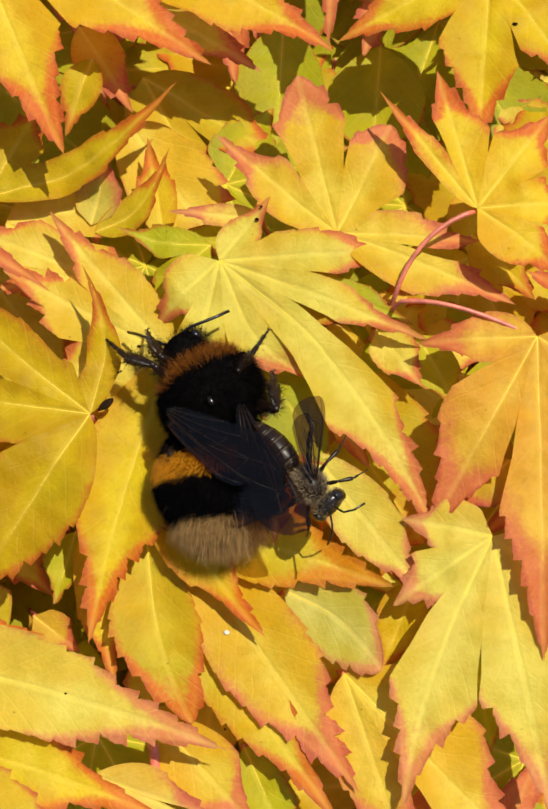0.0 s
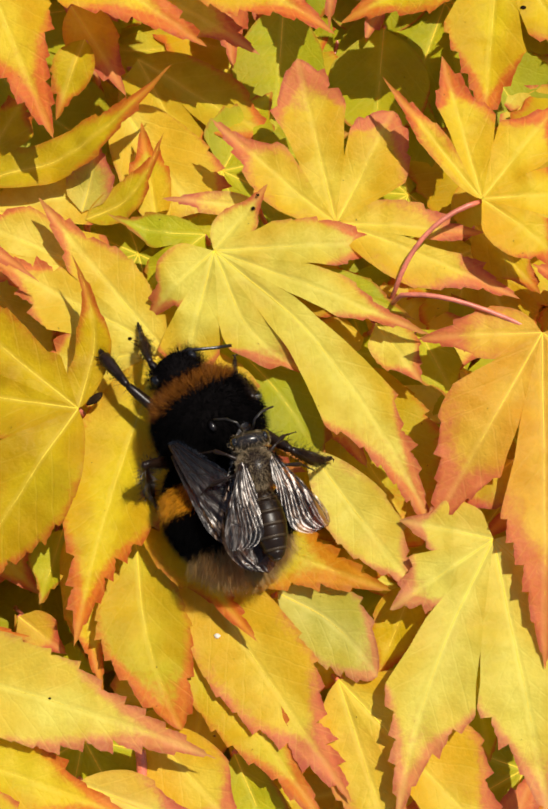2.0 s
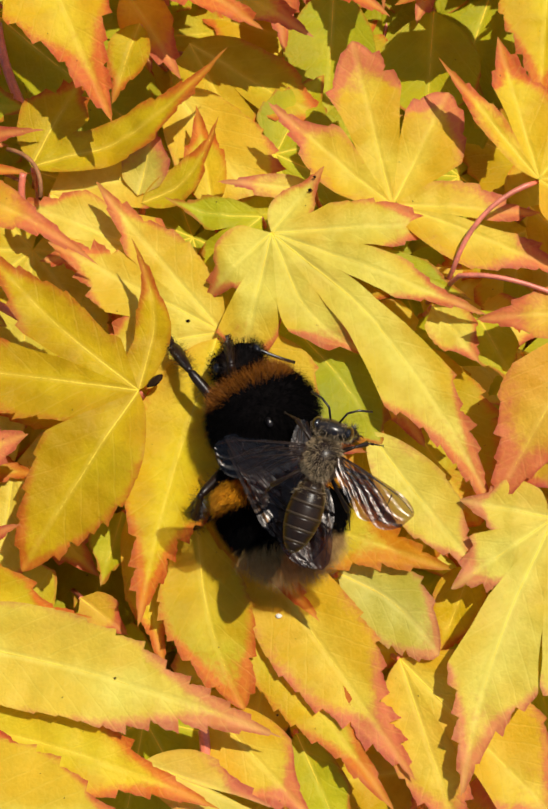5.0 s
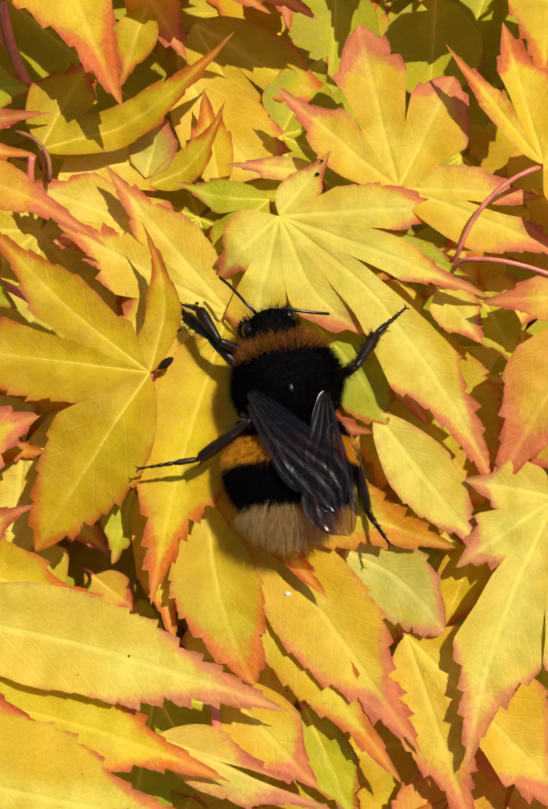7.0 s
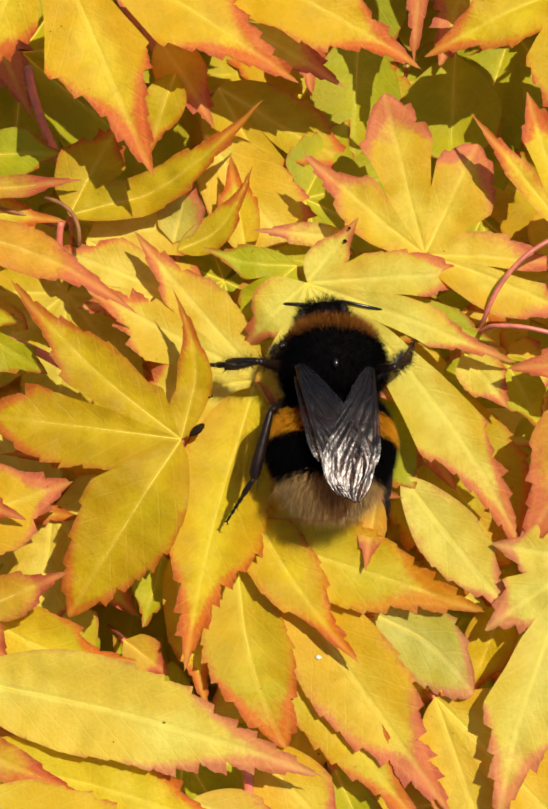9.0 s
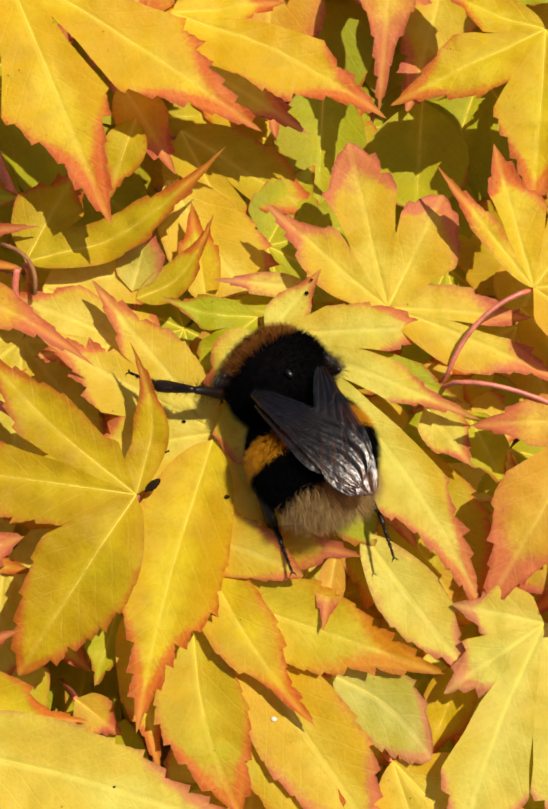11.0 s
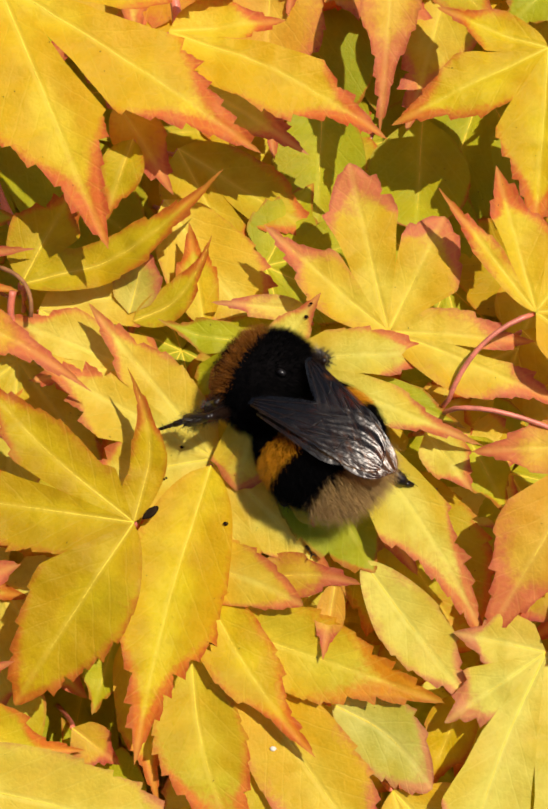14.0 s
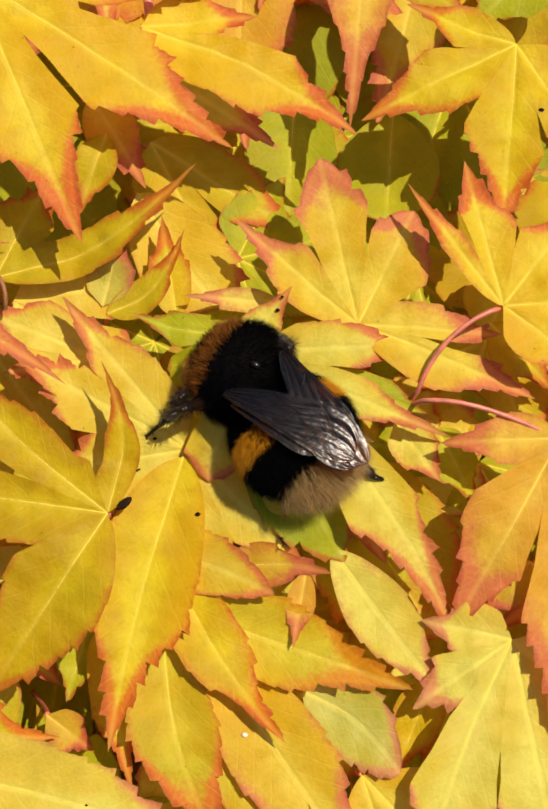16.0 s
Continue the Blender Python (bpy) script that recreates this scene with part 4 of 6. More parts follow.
def motions():
    walk(bee, [
        (0, pose(-0.00081, -0.00655, -0.00080, 2.0, -8.0, 4.0)),
        (0.3, pose(-0.00198, -0.00756, -0.00080, 2.0, -5.0, 5.7)),
        (0.5, pose(-0.00284, -0.00788, -0.00080, 2.0, -3.0, 7.3)),
        (0.8, pose(-0.00265, -0.00826, -0.00080, 2.0, -2.8, 6.1)),
        (1, pose(-0.00193, -0.00821, -0.00080, 2.0, -2.6, 10.3)),
        (1.3, pose(-0.00206, -0.00886, -0.00080, 2.0, -2.4, 11.4)),
        (1.5, pose(-0.00211, -0.00888, -0.00080, 2.0, -2.3, 11.3)),
        (1.8, pose(-0.00193, -0.00876, -0.00080, 2.0, -2.1, 11.2)),
        (2, pose(-0.00056, -0.00894, -0.00080, 2.0, -1.9, 14.8)),
        (2.5, pose(-0.00177, -0.00923, -0.00080, 2.0, -1.6, 16.6)),
        (2.8, pose(-0.00125, -0.00901, -0.00080, 2.0, -1.4, 13.3)),
        (3, pose(-0.00199, -0.00905, -0.00080, 2.0, -1.2, 13.1)),
        (3.5, pose(-0.00175, -0.01003, -0.00080, 2.0, -0.9, 12.1)),
        (4, pose(-0.00144, -0.01021, -0.00080, 2.0, -0.5, 12.2)),
        (4.2, pose(-0.00113, -0.00997, -0.00080, 2.0, -0.4, 7.5)),
        (4.5, pose(-0.00179, -0.01012, -0.00080, 2.0, -0.1, 13.7)),
        (4.7, pose(-0.00164, -0.01032, -0.00080, 2.0, 0.0, 13.5)),
        (6.8, pose(-0.00045, -0.00898, -0.00090, 0.0, 0.0, 1.6)),
        (7, pose(-0.00057, -0.00895, -0.00091, -0.3, 0.0, 1.8)),
        (7.5, pose(0.00038, -0.00877, -0.00092, -1.2, 0.0, -4.0)),
        (8, pose(0.00031, -0.00803, -0.00094, -2.0, 0.0, -6.5)),
        (8.5, pose(0.00021, -0.00524, -0.00096, -6.0, 0.0, -4.4)),
        (9, pose(0.00056, -0.00220, -0.00098, -9.0, 0.0, -2.4)),
        (9.5, pose(0.00197, -0.00162, -0.00099, -9.0, 0.0, -3.7)),
        (9.7, pose(0.00237, -0.00167, -0.00100, -9.0, 0.0, -2.7)),
        (11.8, pose(-0.00012, 0.00384, -0.00160, -8.0, 4.0, 36.0)),
        (12, pose(-0.00004, 0.00396, -0.00160, -8.0, 4.0, 36.6)),
        (12.5, pose(-0.00001, 0.00352, -0.00160, -8.0, 4.0, 32.9)),
        (13, pose(0.00039, 0.00394, -0.00160, -8.0, 4.0, 35.7)),
        (13.5, pose(0.00061, 0.00417, -0.00160, -8.0, 4.0, 38.4)),
        (14, pose(0.00056, 0.00417, -0.00160, -8.0, 4.0, 38.5)),
        (14.5, pose(0.00057, 0.00415, -0.00160, -8.0, 4.0, 38.4)),
        (15, pose(0.00063, 0.00412, -0.00160, -8.0, 4.0, 38.3)),
        (15.5, pose(0.00061, 0.00417, -0.00160, -8.0, 4.0, 38.5)),
        (16, pose(0.00079, 0.00426, -0.00160, -8.0, 4.0, 38.5)),
    ])
    turns = [(0, 24), (1.5, 18), (3.5, 15), (4.5, 14), (7, 10), (7.5, 8), (8.5, 3), (9, 2), (9.7, 4), (11.8, 20), (16, 20)]
    walk(bee_thorax, [(t, pose(0, 0.00270, 0.00504, 0, 0, turn)) for t, turn in turns])
    nods = [(0, 0, 35), (0.5, 0, 27), (1.5, 0, 27), (2.5, 0, 16), (3.5, 0, 15), (4.5, 0, 14), (7, 0, 18), (7.5, 0, 24), (8.5, -8, 15), (9, -14, 12), (9.7, -14, 12), (11.8, -62, 12), (16, -62, 12)]
    walk(bee_head, [(t, pose(0, 0.00378, 0.00450, dip, 0, turn)) for t, dip, turn in nods])
    walk(bee_legs["LF"]["leg"], [
        (0, pose(-0.00190, 0.00490, 0.00340, 0.0, -58.8, 143.4)),
        (0.5, pose(-0.00190, 0.00490, 0.00340, 0.0, -59.6, 82.3)),
        (1, pose(-0.00190, 0.00490, 0.00340, 0.0, -52.5, 106.2)),
        (1.5, pose(-0.00190, 0.00490, 0.00340, 0.0, -47.8, 98.5)),
        (2, pose(-0.00190, 0.00490, 0.00340, 0.0, -14.3, 110.8)),
        (2.5, pose(-0.00190, 0.00490, 0.00340, 0.0, -27.0, 89.9)),
        (3, pose(-0.00190, 0.00490, 0.00340, 0.0, -59.0, 69.8)),
        (3.5, pose(-0.00190, 0.00490, 0.00340, 0.0, -61.3, 75.6)),
        (4, pose(-0.00190, 0.00490, 0.00340, 0.0, -62.2, 80.4)),
        (4.5, pose(-0.00190, 0.00490, 0.00340, 0.0, -62.4, 72.4)),
        (7, pose(-0.00190, 0.00490, 0.00340, 0.0, -29.7, 157.7)),
        (7.5, pose(-0.00190, 0.00490, 0.00340, 0.0, -8.0, 162.6)),
        (8, pose(-0.00190, 0.00490, 0.00340, 0.0, -65.7, 173.5)),
        (8.5, pose(-0.00190, 0.00490, 0.00340, 0.0, -58.6, -139.5)),
        (9, pose(-0.00190, 0.00490, 0.00340, 0.0, -50.9, -153.6)),
        (9.5, pose(-0.00190, 0.00490, 0.00340, 0.0, -52.3, -164.0)),
        (12, pose(-0.00190, 0.00490, 0.00340, 0.0, -56.3, -153.8)),
        (13, pose(-0.00190, 0.00490, 0.00340, 0.0, -45.1, -143.5)),
        (14, pose(-0.00190, 0.00490, 0.00340, 0.0, -45.2, -154.1)),
        (16, pose(-0.00190, 0.00490, 0.00340, 0.0, -34.1, -167.2)),
    ])
    walk(bee_legs["LF"]["tibia"], [
        (0, pose(0.00460, 0.00000, 0.00000, -129.8, 66.0, -143.9)),
        (0.5, pose(0.00460, 0.00000, 0.00000, 119.4, 61.3, 138.4)),
        (1, pose(0.00460, 0.00000, 0.00000, -151.3, 85.6, -153.0)),
        (1.5, pose(0.00460, 0.00000, 0.00000, 95.3, 88.3, 96.9)),
        (2, pose(0.00460, 0.00000, 0.00000, -6.1, 56.2, -18.4)),
        (2.5, pose(0.00460, 0.00000, 0.00000, 15.0, 72.4, 23.2)),
        (3, pose(0.00460, 0.00000, 0.00000, 137.6, 58.2, 155.4)),
        (3.5, pose(0.00460, 0.00000, 0.00000, 152.7, 66.3, 160.6)),
        (4, pose(0.00460, 0.00000, 0.00000, 147.5, 70.0, 154.7)),
        (4.5, pose(0.00460, 0.00000, 0.00000, 137.6, 67.3, 148.0)),
        (7, pose(0.00460, 0.00000, 0.00000, -20.0, 27.5, -43.4)),
        (7.5, pose(0.00460, 0.00000, 0.00000, -0.7, -2.3, -5.1)),
        (8, pose(0.00460, 0.00000, 0.00000, -102.1, 38.5, -141.4)),
        (8.5, pose(0.00460, 0.00000, 0.00000, -56.3, 13.3, -141.7)),
        (9, pose(0.00460, 0.00000, 0.00000, -55.4, 41.9, -168.0)),
        (9.5, pose(0.00460, 0.00000, 0.00000, -78.2, 43.5, 174.0)),
        (12, pose(0.00460, 0.00000, 0.00000, -53.3, 29.6, -161.3)),
        (13, pose(0.00460, 0.00000, 0.00000, -40.9, 35.5, -161.3)),
        (14, pose(0.00460, 0.00000, 0.00000, -49.0, 37.8, -158.1)),
        (16, pose(0.00460, 0.00000, 0.00000, -62.6, 49.6, -161.5)),
    ])
    walk(bee_legs["LF"]["tarsus"], [
        (0, pose(0.00348, -0.00082, -0.00311, -122.9, 62.9, -140.5)),
        (0.5, pose(0.00338, 0.00109, -0.00298, 140.2, 61.9, 154.4)),
        (1, pose(0.00437, -0.00012, -0.00339, -162.5, 69.8, -168.2)),
        (1.5, pose(0.00459, 0.00010, -0.00340, -123.9, 81.5, -130.6)),
        (2, pose(0.00639, -0.00060, -0.00283, -7.2, 59.1, -20.8)),
        (2.5, pose(0.00555, 0.00041, -0.00324, -3.4, 71.7, -5.4)),
        (3, pose(0.00297, 0.00075, -0.00289, 141.5, 52.7, 161.8)),
        (3.5, pose(0.00331, 0.00045, -0.00311, 144.3, 59.4, 158.1)),
        (4, pose(0.00355, 0.00050, -0.00320, 157.9, 58.1, 167.2)),
        (4.5, pose(0.00349, 0.00070, -0.00314, 156.0, 56.9, 166.4)),
        (7, pose(0.00679, -0.00207, -0.00157, -31.3, 79.6, -40.4)),
        (7.5, pose(0.00798, -0.00030, 0.00014, -3.4, 25.7, -24.2)),
        (8, pose(0.00252, -0.00166, -0.00212, -122.9, 47.9, -149.0)),
        (8.5, pose(0.00200, -0.00205, -0.00078, -54.1, 13.3, -146.0)),
        (9, pose(0.00213, -0.00053, -0.00227, -64.9, 43.4, 178.1)),
        (9.5, pose(0.00215, 0.00026, -0.00234, -84.4, 42.3, 164.3)),
        (12, pose(0.00180, -0.00095, -0.00168, -59.6, 35.3, -172.9)),
        (13, pose(0.00198, -0.00089, -0.00197, -44.0, 43.6, -166.8)),
        (14, pose(0.00211, -0.00100, -0.00209, -55.7, 36.5, -166.8)),
        (16, pose(0.00251, -0.00070, -0.00259, -73.7, 49.8, -175.5)),
    ])
    walk(bee_legs["LM"]["leg"], [
        (0, pose(-0.00230, 0.00270, 0.00320, 0.0, -59.4, 125.5)),
        (0.5, pose(-0.00230, 0.00270, 0.00320, 0.0, -50.3, 105.2)),
        (1, pose(-0.00230, 0.00270, 0.00320, 0.0, -49.0, 107.4)),
        (1.5, pose(-0.00230, 0.00270, 0.00320, 0.0, -45.8, 113.0)),
        (2, pose(-0.00230, 0.00270, 0.00320, 0.0, -14.4, 125.6)),
        (2.5, pose(-0.00230, 0.00270, 0.00320, 0.0, -13.9, 108.3)),
        (3, pose(-0.00230, 0.00270, 0.00320, 0.0, -13.7, 118.0)),
        (3.5, pose(-0.00230, 0.00270, 0.00320, 0.0, -14.0, 119.4)),
        (4, pose(-0.00230, 0.00270, 0.00320, 0.0, -14.2, 111.1)),
        (4.5, pose(-0.00230, 0.00270, 0.00320, 0.0, -13.5, 114.8)),
        (7, pose(-0.00230, 0.00270, 0.00320, 0.0, -12.3, 134.1)),
        (7.5, pose(-0.00230, 0.00270, 0.00320, 0.0, -8.3, 162.9)),
        (8, pose(-0.00230, 0.00270, 0.00320, 0.0, -8.0, 163.1)),
        (8.5, pose(-0.00230, 0.00270, 0.00320, 0.0, -34.8, -172.4)),
        (9, pose(-0.00230, 0.00270, 0.00320, 0.0, -47.0, -167.8)),
        (9.5, pose(-0.00230, 0.00270, 0.00320, 0.0, -21.2, 158.4)),
        (12, pose(-0.00230, 0.00270, 0.00320, 0.0, -42.0, 171.3)),
        (12.5, pose(-0.00230, 0.00270, 0.00320, 0.0, -39.6, 173.9)),
        (13, pose(-0.00230, 0.00270, 0.00320, 0.0, -36.7, 173.6)),
        (14, pose(-0.00230, 0.00270, 0.00320, 0.0, -49.4, -177.5)),
        (16, pose(-0.00230, 0.00270, 0.00320, 0.0, -48.3, -177.9)),
    ])
    walk(bee_legs["LM"]["tibia"], [
        (0, pose(0.00620, 0.00000, 0.00000, 87.7, 67.7, 101.6)),
        (0.5, pose(0.00620, 0.00000, 0.00000, 99.4, 65.8, 121.7)),
        (1, pose(0.00620, 0.00000, 0.00000, 93.4, 67.7, 114.4)),
        (1.5, pose(0.00620, 0.00000, 0.00000, 125.7, 75.9, 137.8)),
        (2, pose(0.00620, 0.00000, 0.00000, -3.2, 31.0, -12.2)),
        (2.5, pose(0.00620, 0.00000, 0.00000, 0.2, 43.0, 0.8)),
        (3, pose(0.00620, 0.00000, 0.00000, -5.4, 54.8, -17.1)),
        (3.5, pose(0.00620, 0.00000, 0.00000, -4.4, 36.6, -17.0)),
        (4, pose(0.00620, 0.00000, 0.00000, -0.5, 42.3, -1.7)),
        (4.5, pose(0.00620, 0.00000, 0.00000, -3.2, 51.3, -11.0)),
        (7, pose(0.00620, 0.00000, 0.00000, -1.2, 44.3, -4.8)),
        (7.5, pose(0.00620, 0.00000, 0.00000, -1.8, -3.9, -12.1)),
        (8, pose(0.00620, 0.00000, 0.00000, -0.9, -2.9, -6.8)),
        (8.5, pose(0.00620, 0.00000, 0.00000, -36.4, 56.4, -61.6)),
        (9, pose(0.00620, 0.00000, 0.00000, -81.9, 71.9, -99.0)),
        (9.5, pose(0.00620, 0.00000, 0.00000, -0.6, 16.0, -1.6)),
        (12, pose(0.00620, 0.00000, 0.00000, -57.5, 62.1, -82.7)),
        (12.5, pose(0.00620, 0.00000, 0.00000, -49.3, 61.3, -73.8)),
        (13, pose(0.00620, 0.00000, 0.00000, -36.5, 51.4, -62.4)),
        (14, pose(0.00620, 0.00000, 0.00000, -83.1, 48.1, -130.1)),
        (16, pose(0.00620, 0.00000, 0.00000, -101.9, 51.4, -148.4)),
    ])
    walk(bee_legs["LM"]["tarsus"], [
        (0, pose(0.00591, 0.00141, -0.00352, 72.0, 82.7, 76.0)),
        (0.5, pose(0.00538, 0.00132, -0.00347, 60.2, 80.1, 67.0)),
        (1, pose(0.00560, 0.00131, -0.00352, 21.3, 71.5, 26.1)),
        (1.5, pose(0.00552, 0.00062, -0.00369, -4.9, 57.6, -6.8)),
        (2, pose(0.00938, -0.00069, -0.00196, -12.3, 57.9, -36.6)),
        (2.5, pose(0.00898, 0.00004, -0.00259, -3.8, 63.0, -10.5)),
        (3, pose(0.00829, -0.00064, -0.00311, -6.0, 53.4, -19.6)),
        (3.5, pose(0.00912, -0.00089, -0.00227, -7.6, 54.1, -24.2)),
        (4, pose(0.00901, -0.00008, -0.00256, -0.2, 50.1, -0.5)),
        (4.5, pose(0.00853, -0.00045, -0.00296, -5.4, 41.6, -20.5)),
        (7, pose(0.00891, -0.00023, -0.00265, -3.9, 54.8, -13.6)),
        (7.5, pose(0.00991, -0.00080, 0.00026, -5.1, 13.3, -37.6)),
        (8, pose(0.00997, -0.00045, 0.00019, -5.8, 39.2, -37.8)),
        (8.5, pose(0.00720, -0.00185, -0.00317, -34.8, 37.5, -70.0)),
        (9, pose(0.00602, -0.00116, -0.00361, -84.2, 66.6, -107.3)),
        (9.5, pose(0.00985, -0.00010, -0.00105, -8.4, 52.9, -19.9)),
        (12, pose(0.00642, -0.00176, -0.00336, -40.6, 36.4, -70.1)),
        (12.5, pose(0.00671, -0.00175, -0.00333, -39.4, 39.5, -70.5)),
        (13, pose(0.00730, -0.00210, -0.00297, -39.0, 38.7, -76.0)),
        (14, pose(0.00457, -0.00194, -0.00283, -75.1, 60.9, -100.1)),
        (16, pose(0.00418, -0.00124, -0.00297, -125.0, 70.8, -140.9)),
    ])
    walk(bee_legs["LH"]["leg"], [
        (0, pose(-0.00230, 0.00040, 0.00320, 0.0, -58.2, -110.8)),
        (0.5, pose(-0.00230, 0.00040, 0.00320, 0.0, -67.0, -112.2)),
        (1, pose(-0.00230, 0.00040, 0.00320, 0.0, -64.2, -112.0)),
        (1.5, pose(-0.00230, 0.00040, 0.00320, 0.0, -64.4, -113.6)),
        (2, pose(-0.00230, 0.00040, 0.00320, 0.0, -52.7, -176.0)),
        (2.5, pose(-0.00230, 0.00040, 0.00320, 0.0, -64.7, -141.9)),
        (3, pose(-0.00230, 0.00040, 0.00320, 0.0, -59.2, -122.4)),
        (3.5, pose(-0.00230, 0.00040, 0.00320, 0.0, -67.6, -117.4)),
        (4, pose(-0.00230, 0.00040, 0.00320, 0.0, -50.9, -139.9)),
        (4.5, pose(-0.00230, 0.00040, 0.00320, 0.0, -23.5, -146.9)),
        (7, pose(-0.00230, 0.00040, 0.00320, 29.8, -72.2, -118.6)),
        (7.5, pose(-0.00230, 0.00040, 0.00320, 0.0, -69.9, -134.9)),
        (8, pose(-0.00230, 0.00040, 0.00320, 0.0, -49.3, -148.9)),
        (8.5, pose(-0.00230, 0.00040, 0.00320, 0.0, -43.6, -127.8)),
        (9, pose(-0.00230, 0.00040, 0.00320, 0.0, -44.4, -136.3)),
        (9.5, pose(-0.00230, 0.00040, 0.00320, 0.0, -26.2, -133.4)),
        (12, pose(-0.00230, 0.00040, 0.00320, 0.0, -6.3, -118.6)),
        (13, pose(-0.00230, 0.00040, 0.00320, 0.0, 15.4, -113.0)),
        (14, pose(-0.00230, 0.00040, 0.00320, 0.0, 15.2, -116.2)),
        (16, pose(-0.00230, 0.00040, 0.00320, 0.0, 14.6, -111.5)),
    ])
    walk(bee_legs["LH"]["tibia"], [
        (0, pose(0.00560, 0.00000, 0.00000, -140.4, 52.3, -162.0)),
        (0.5, pose(0.00560, 0.00000, 0.00000, -23.7, 40.9, 179.0)),
        (1, pose(0.00560, 0.00000, 0.00000, -19.6, 39.8, -173.8)),
        (1.5, pose(0.00560, 0.00000, 0.00000, -23.7, 43.5, -178.1)),
        (2, pose(0.00560, 0.00000, 0.00000, -101.1, 43.5, 158.5)),
        (2.5, pose(0.00560, 0.00000, 0.00000, -58.6, 41.4, 170.2)),
        (3, pose(0.00560, 0.00000, 0.00000, -32.5, 45.6, -178.7)),
        (3.5, pose(0.00560, 0.00000, 0.00000, 163.2, 53.8, 170.4)),
        (4, pose(0.00560, 0.00000, 0.00000, 122.6, 64.2, 144.1)),
        (4.5, pose(0.00560, 0.00000, 0.00000, 88.9, 74.7, 127.9)),
        (7, pose(0.00560, 0.00000, 0.00000, -89.8, 31.0, -107.8)),
        (7.5, pose(0.00560, 0.00000, 0.00000, 171.7, 70.9, 173.1)),
        (8, pose(0.00560, 0.00000, 0.00000, 41.7, 50.7, 58.1)),
        (8.5, pose(0.00560, 0.00000, 0.00000, 24.2, 50.7, 35.6)),
        (9, pose(0.00560, 0.00000, 0.00000, 36.5, 50.1, 54.6)),
        (9.5, pose(0.00560, 0.00000, 0.00000, 17.7, 36.8, 41.5)),
        (12, pose(0.00560, 0.00000, 0.00000, 15.7, 70.6, 69.5)),
        (13, pose(0.00560, 0.00000, 0.00000, -9.9, 41.7, 21.4)),
        (14, pose(0.00560, 0.00000, 0.00000, -8.6, 46.8, 15.9)),
        (16, pose(0.00560, 0.00000, 0.00000, -4.7, 46.1, 9.3)),
    ])
    walk(bee_legs["LH"]["tarsus"], [
        (0, pose(0.00211, -0.00113, -0.00475, 32.5, -3.7, 20.8)),
        (0.5, pose(0.00107, 0.00008, -0.00393, 126.7, 40.7, 157.8)),
        (1, pose(0.00102, -0.00050, -0.00384, 151.7, 49.2, 166.8)),
        (1.5, pose(0.00125, -0.00014, -0.00413, 142.4, 42.5, 166.5)),
        (2, pose(0.00155, 0.00159, -0.00413, 69.4, -35.8, 60.2)),
        (2.5, pose(0.00117, 0.00076, -0.00397, -59.6, 31.7, 163.2)),
        (3, pose(0.00140, -0.00009, -0.00429, 89.4, 37.5, 139.9)),
        (3.5, pose(0.00211, 0.00059, -0.00484, 122.2, 59.3, 137.7)),
        (4, pose(0.00348, 0.00153, -0.00540, 115.8, 49.5, 158.3)),
        (4.5, pose(0.00463, 0.00125, -0.00579, 37.6, -49.7, 68.9)),
        (7, pose(0.00403, -0.00490, -0.00309, -74.2, 3.9, -75.1)),
        (7.5, pose(0.00365, 0.00024, -0.00567, 22.1, 71.5, 23.5)),
        (8, pose(0.00761, 0.00323, -0.00464, -179.8, 75.8, -179.9)),
        (8.5, pose(0.00869, 0.00221, -0.00464, 55.7, 81.3, 63.0)),
        (9, pose(0.00783, 0.00314, -0.00460, 90.5, 84.3, 96.4)),
        (9.5, pose(0.00920, 0.00319, -0.00359, 25.7, 42.6, 61.4)),
        (12, pose(0.00630, 0.00186, -0.00566, 0.9, -26.8, 6.9)),
        (13, pose(0.00977, 0.00163, -0.00399, -0.5, -68.7, 1.0)),
        (14, pose(0.00955, 0.00112, -0.00438, -5.9, -64.0, 14.8)),
        (16, pose(0.00971, 0.00067, -0.00432, 1.4, -65.4, -3.5)),
    ])
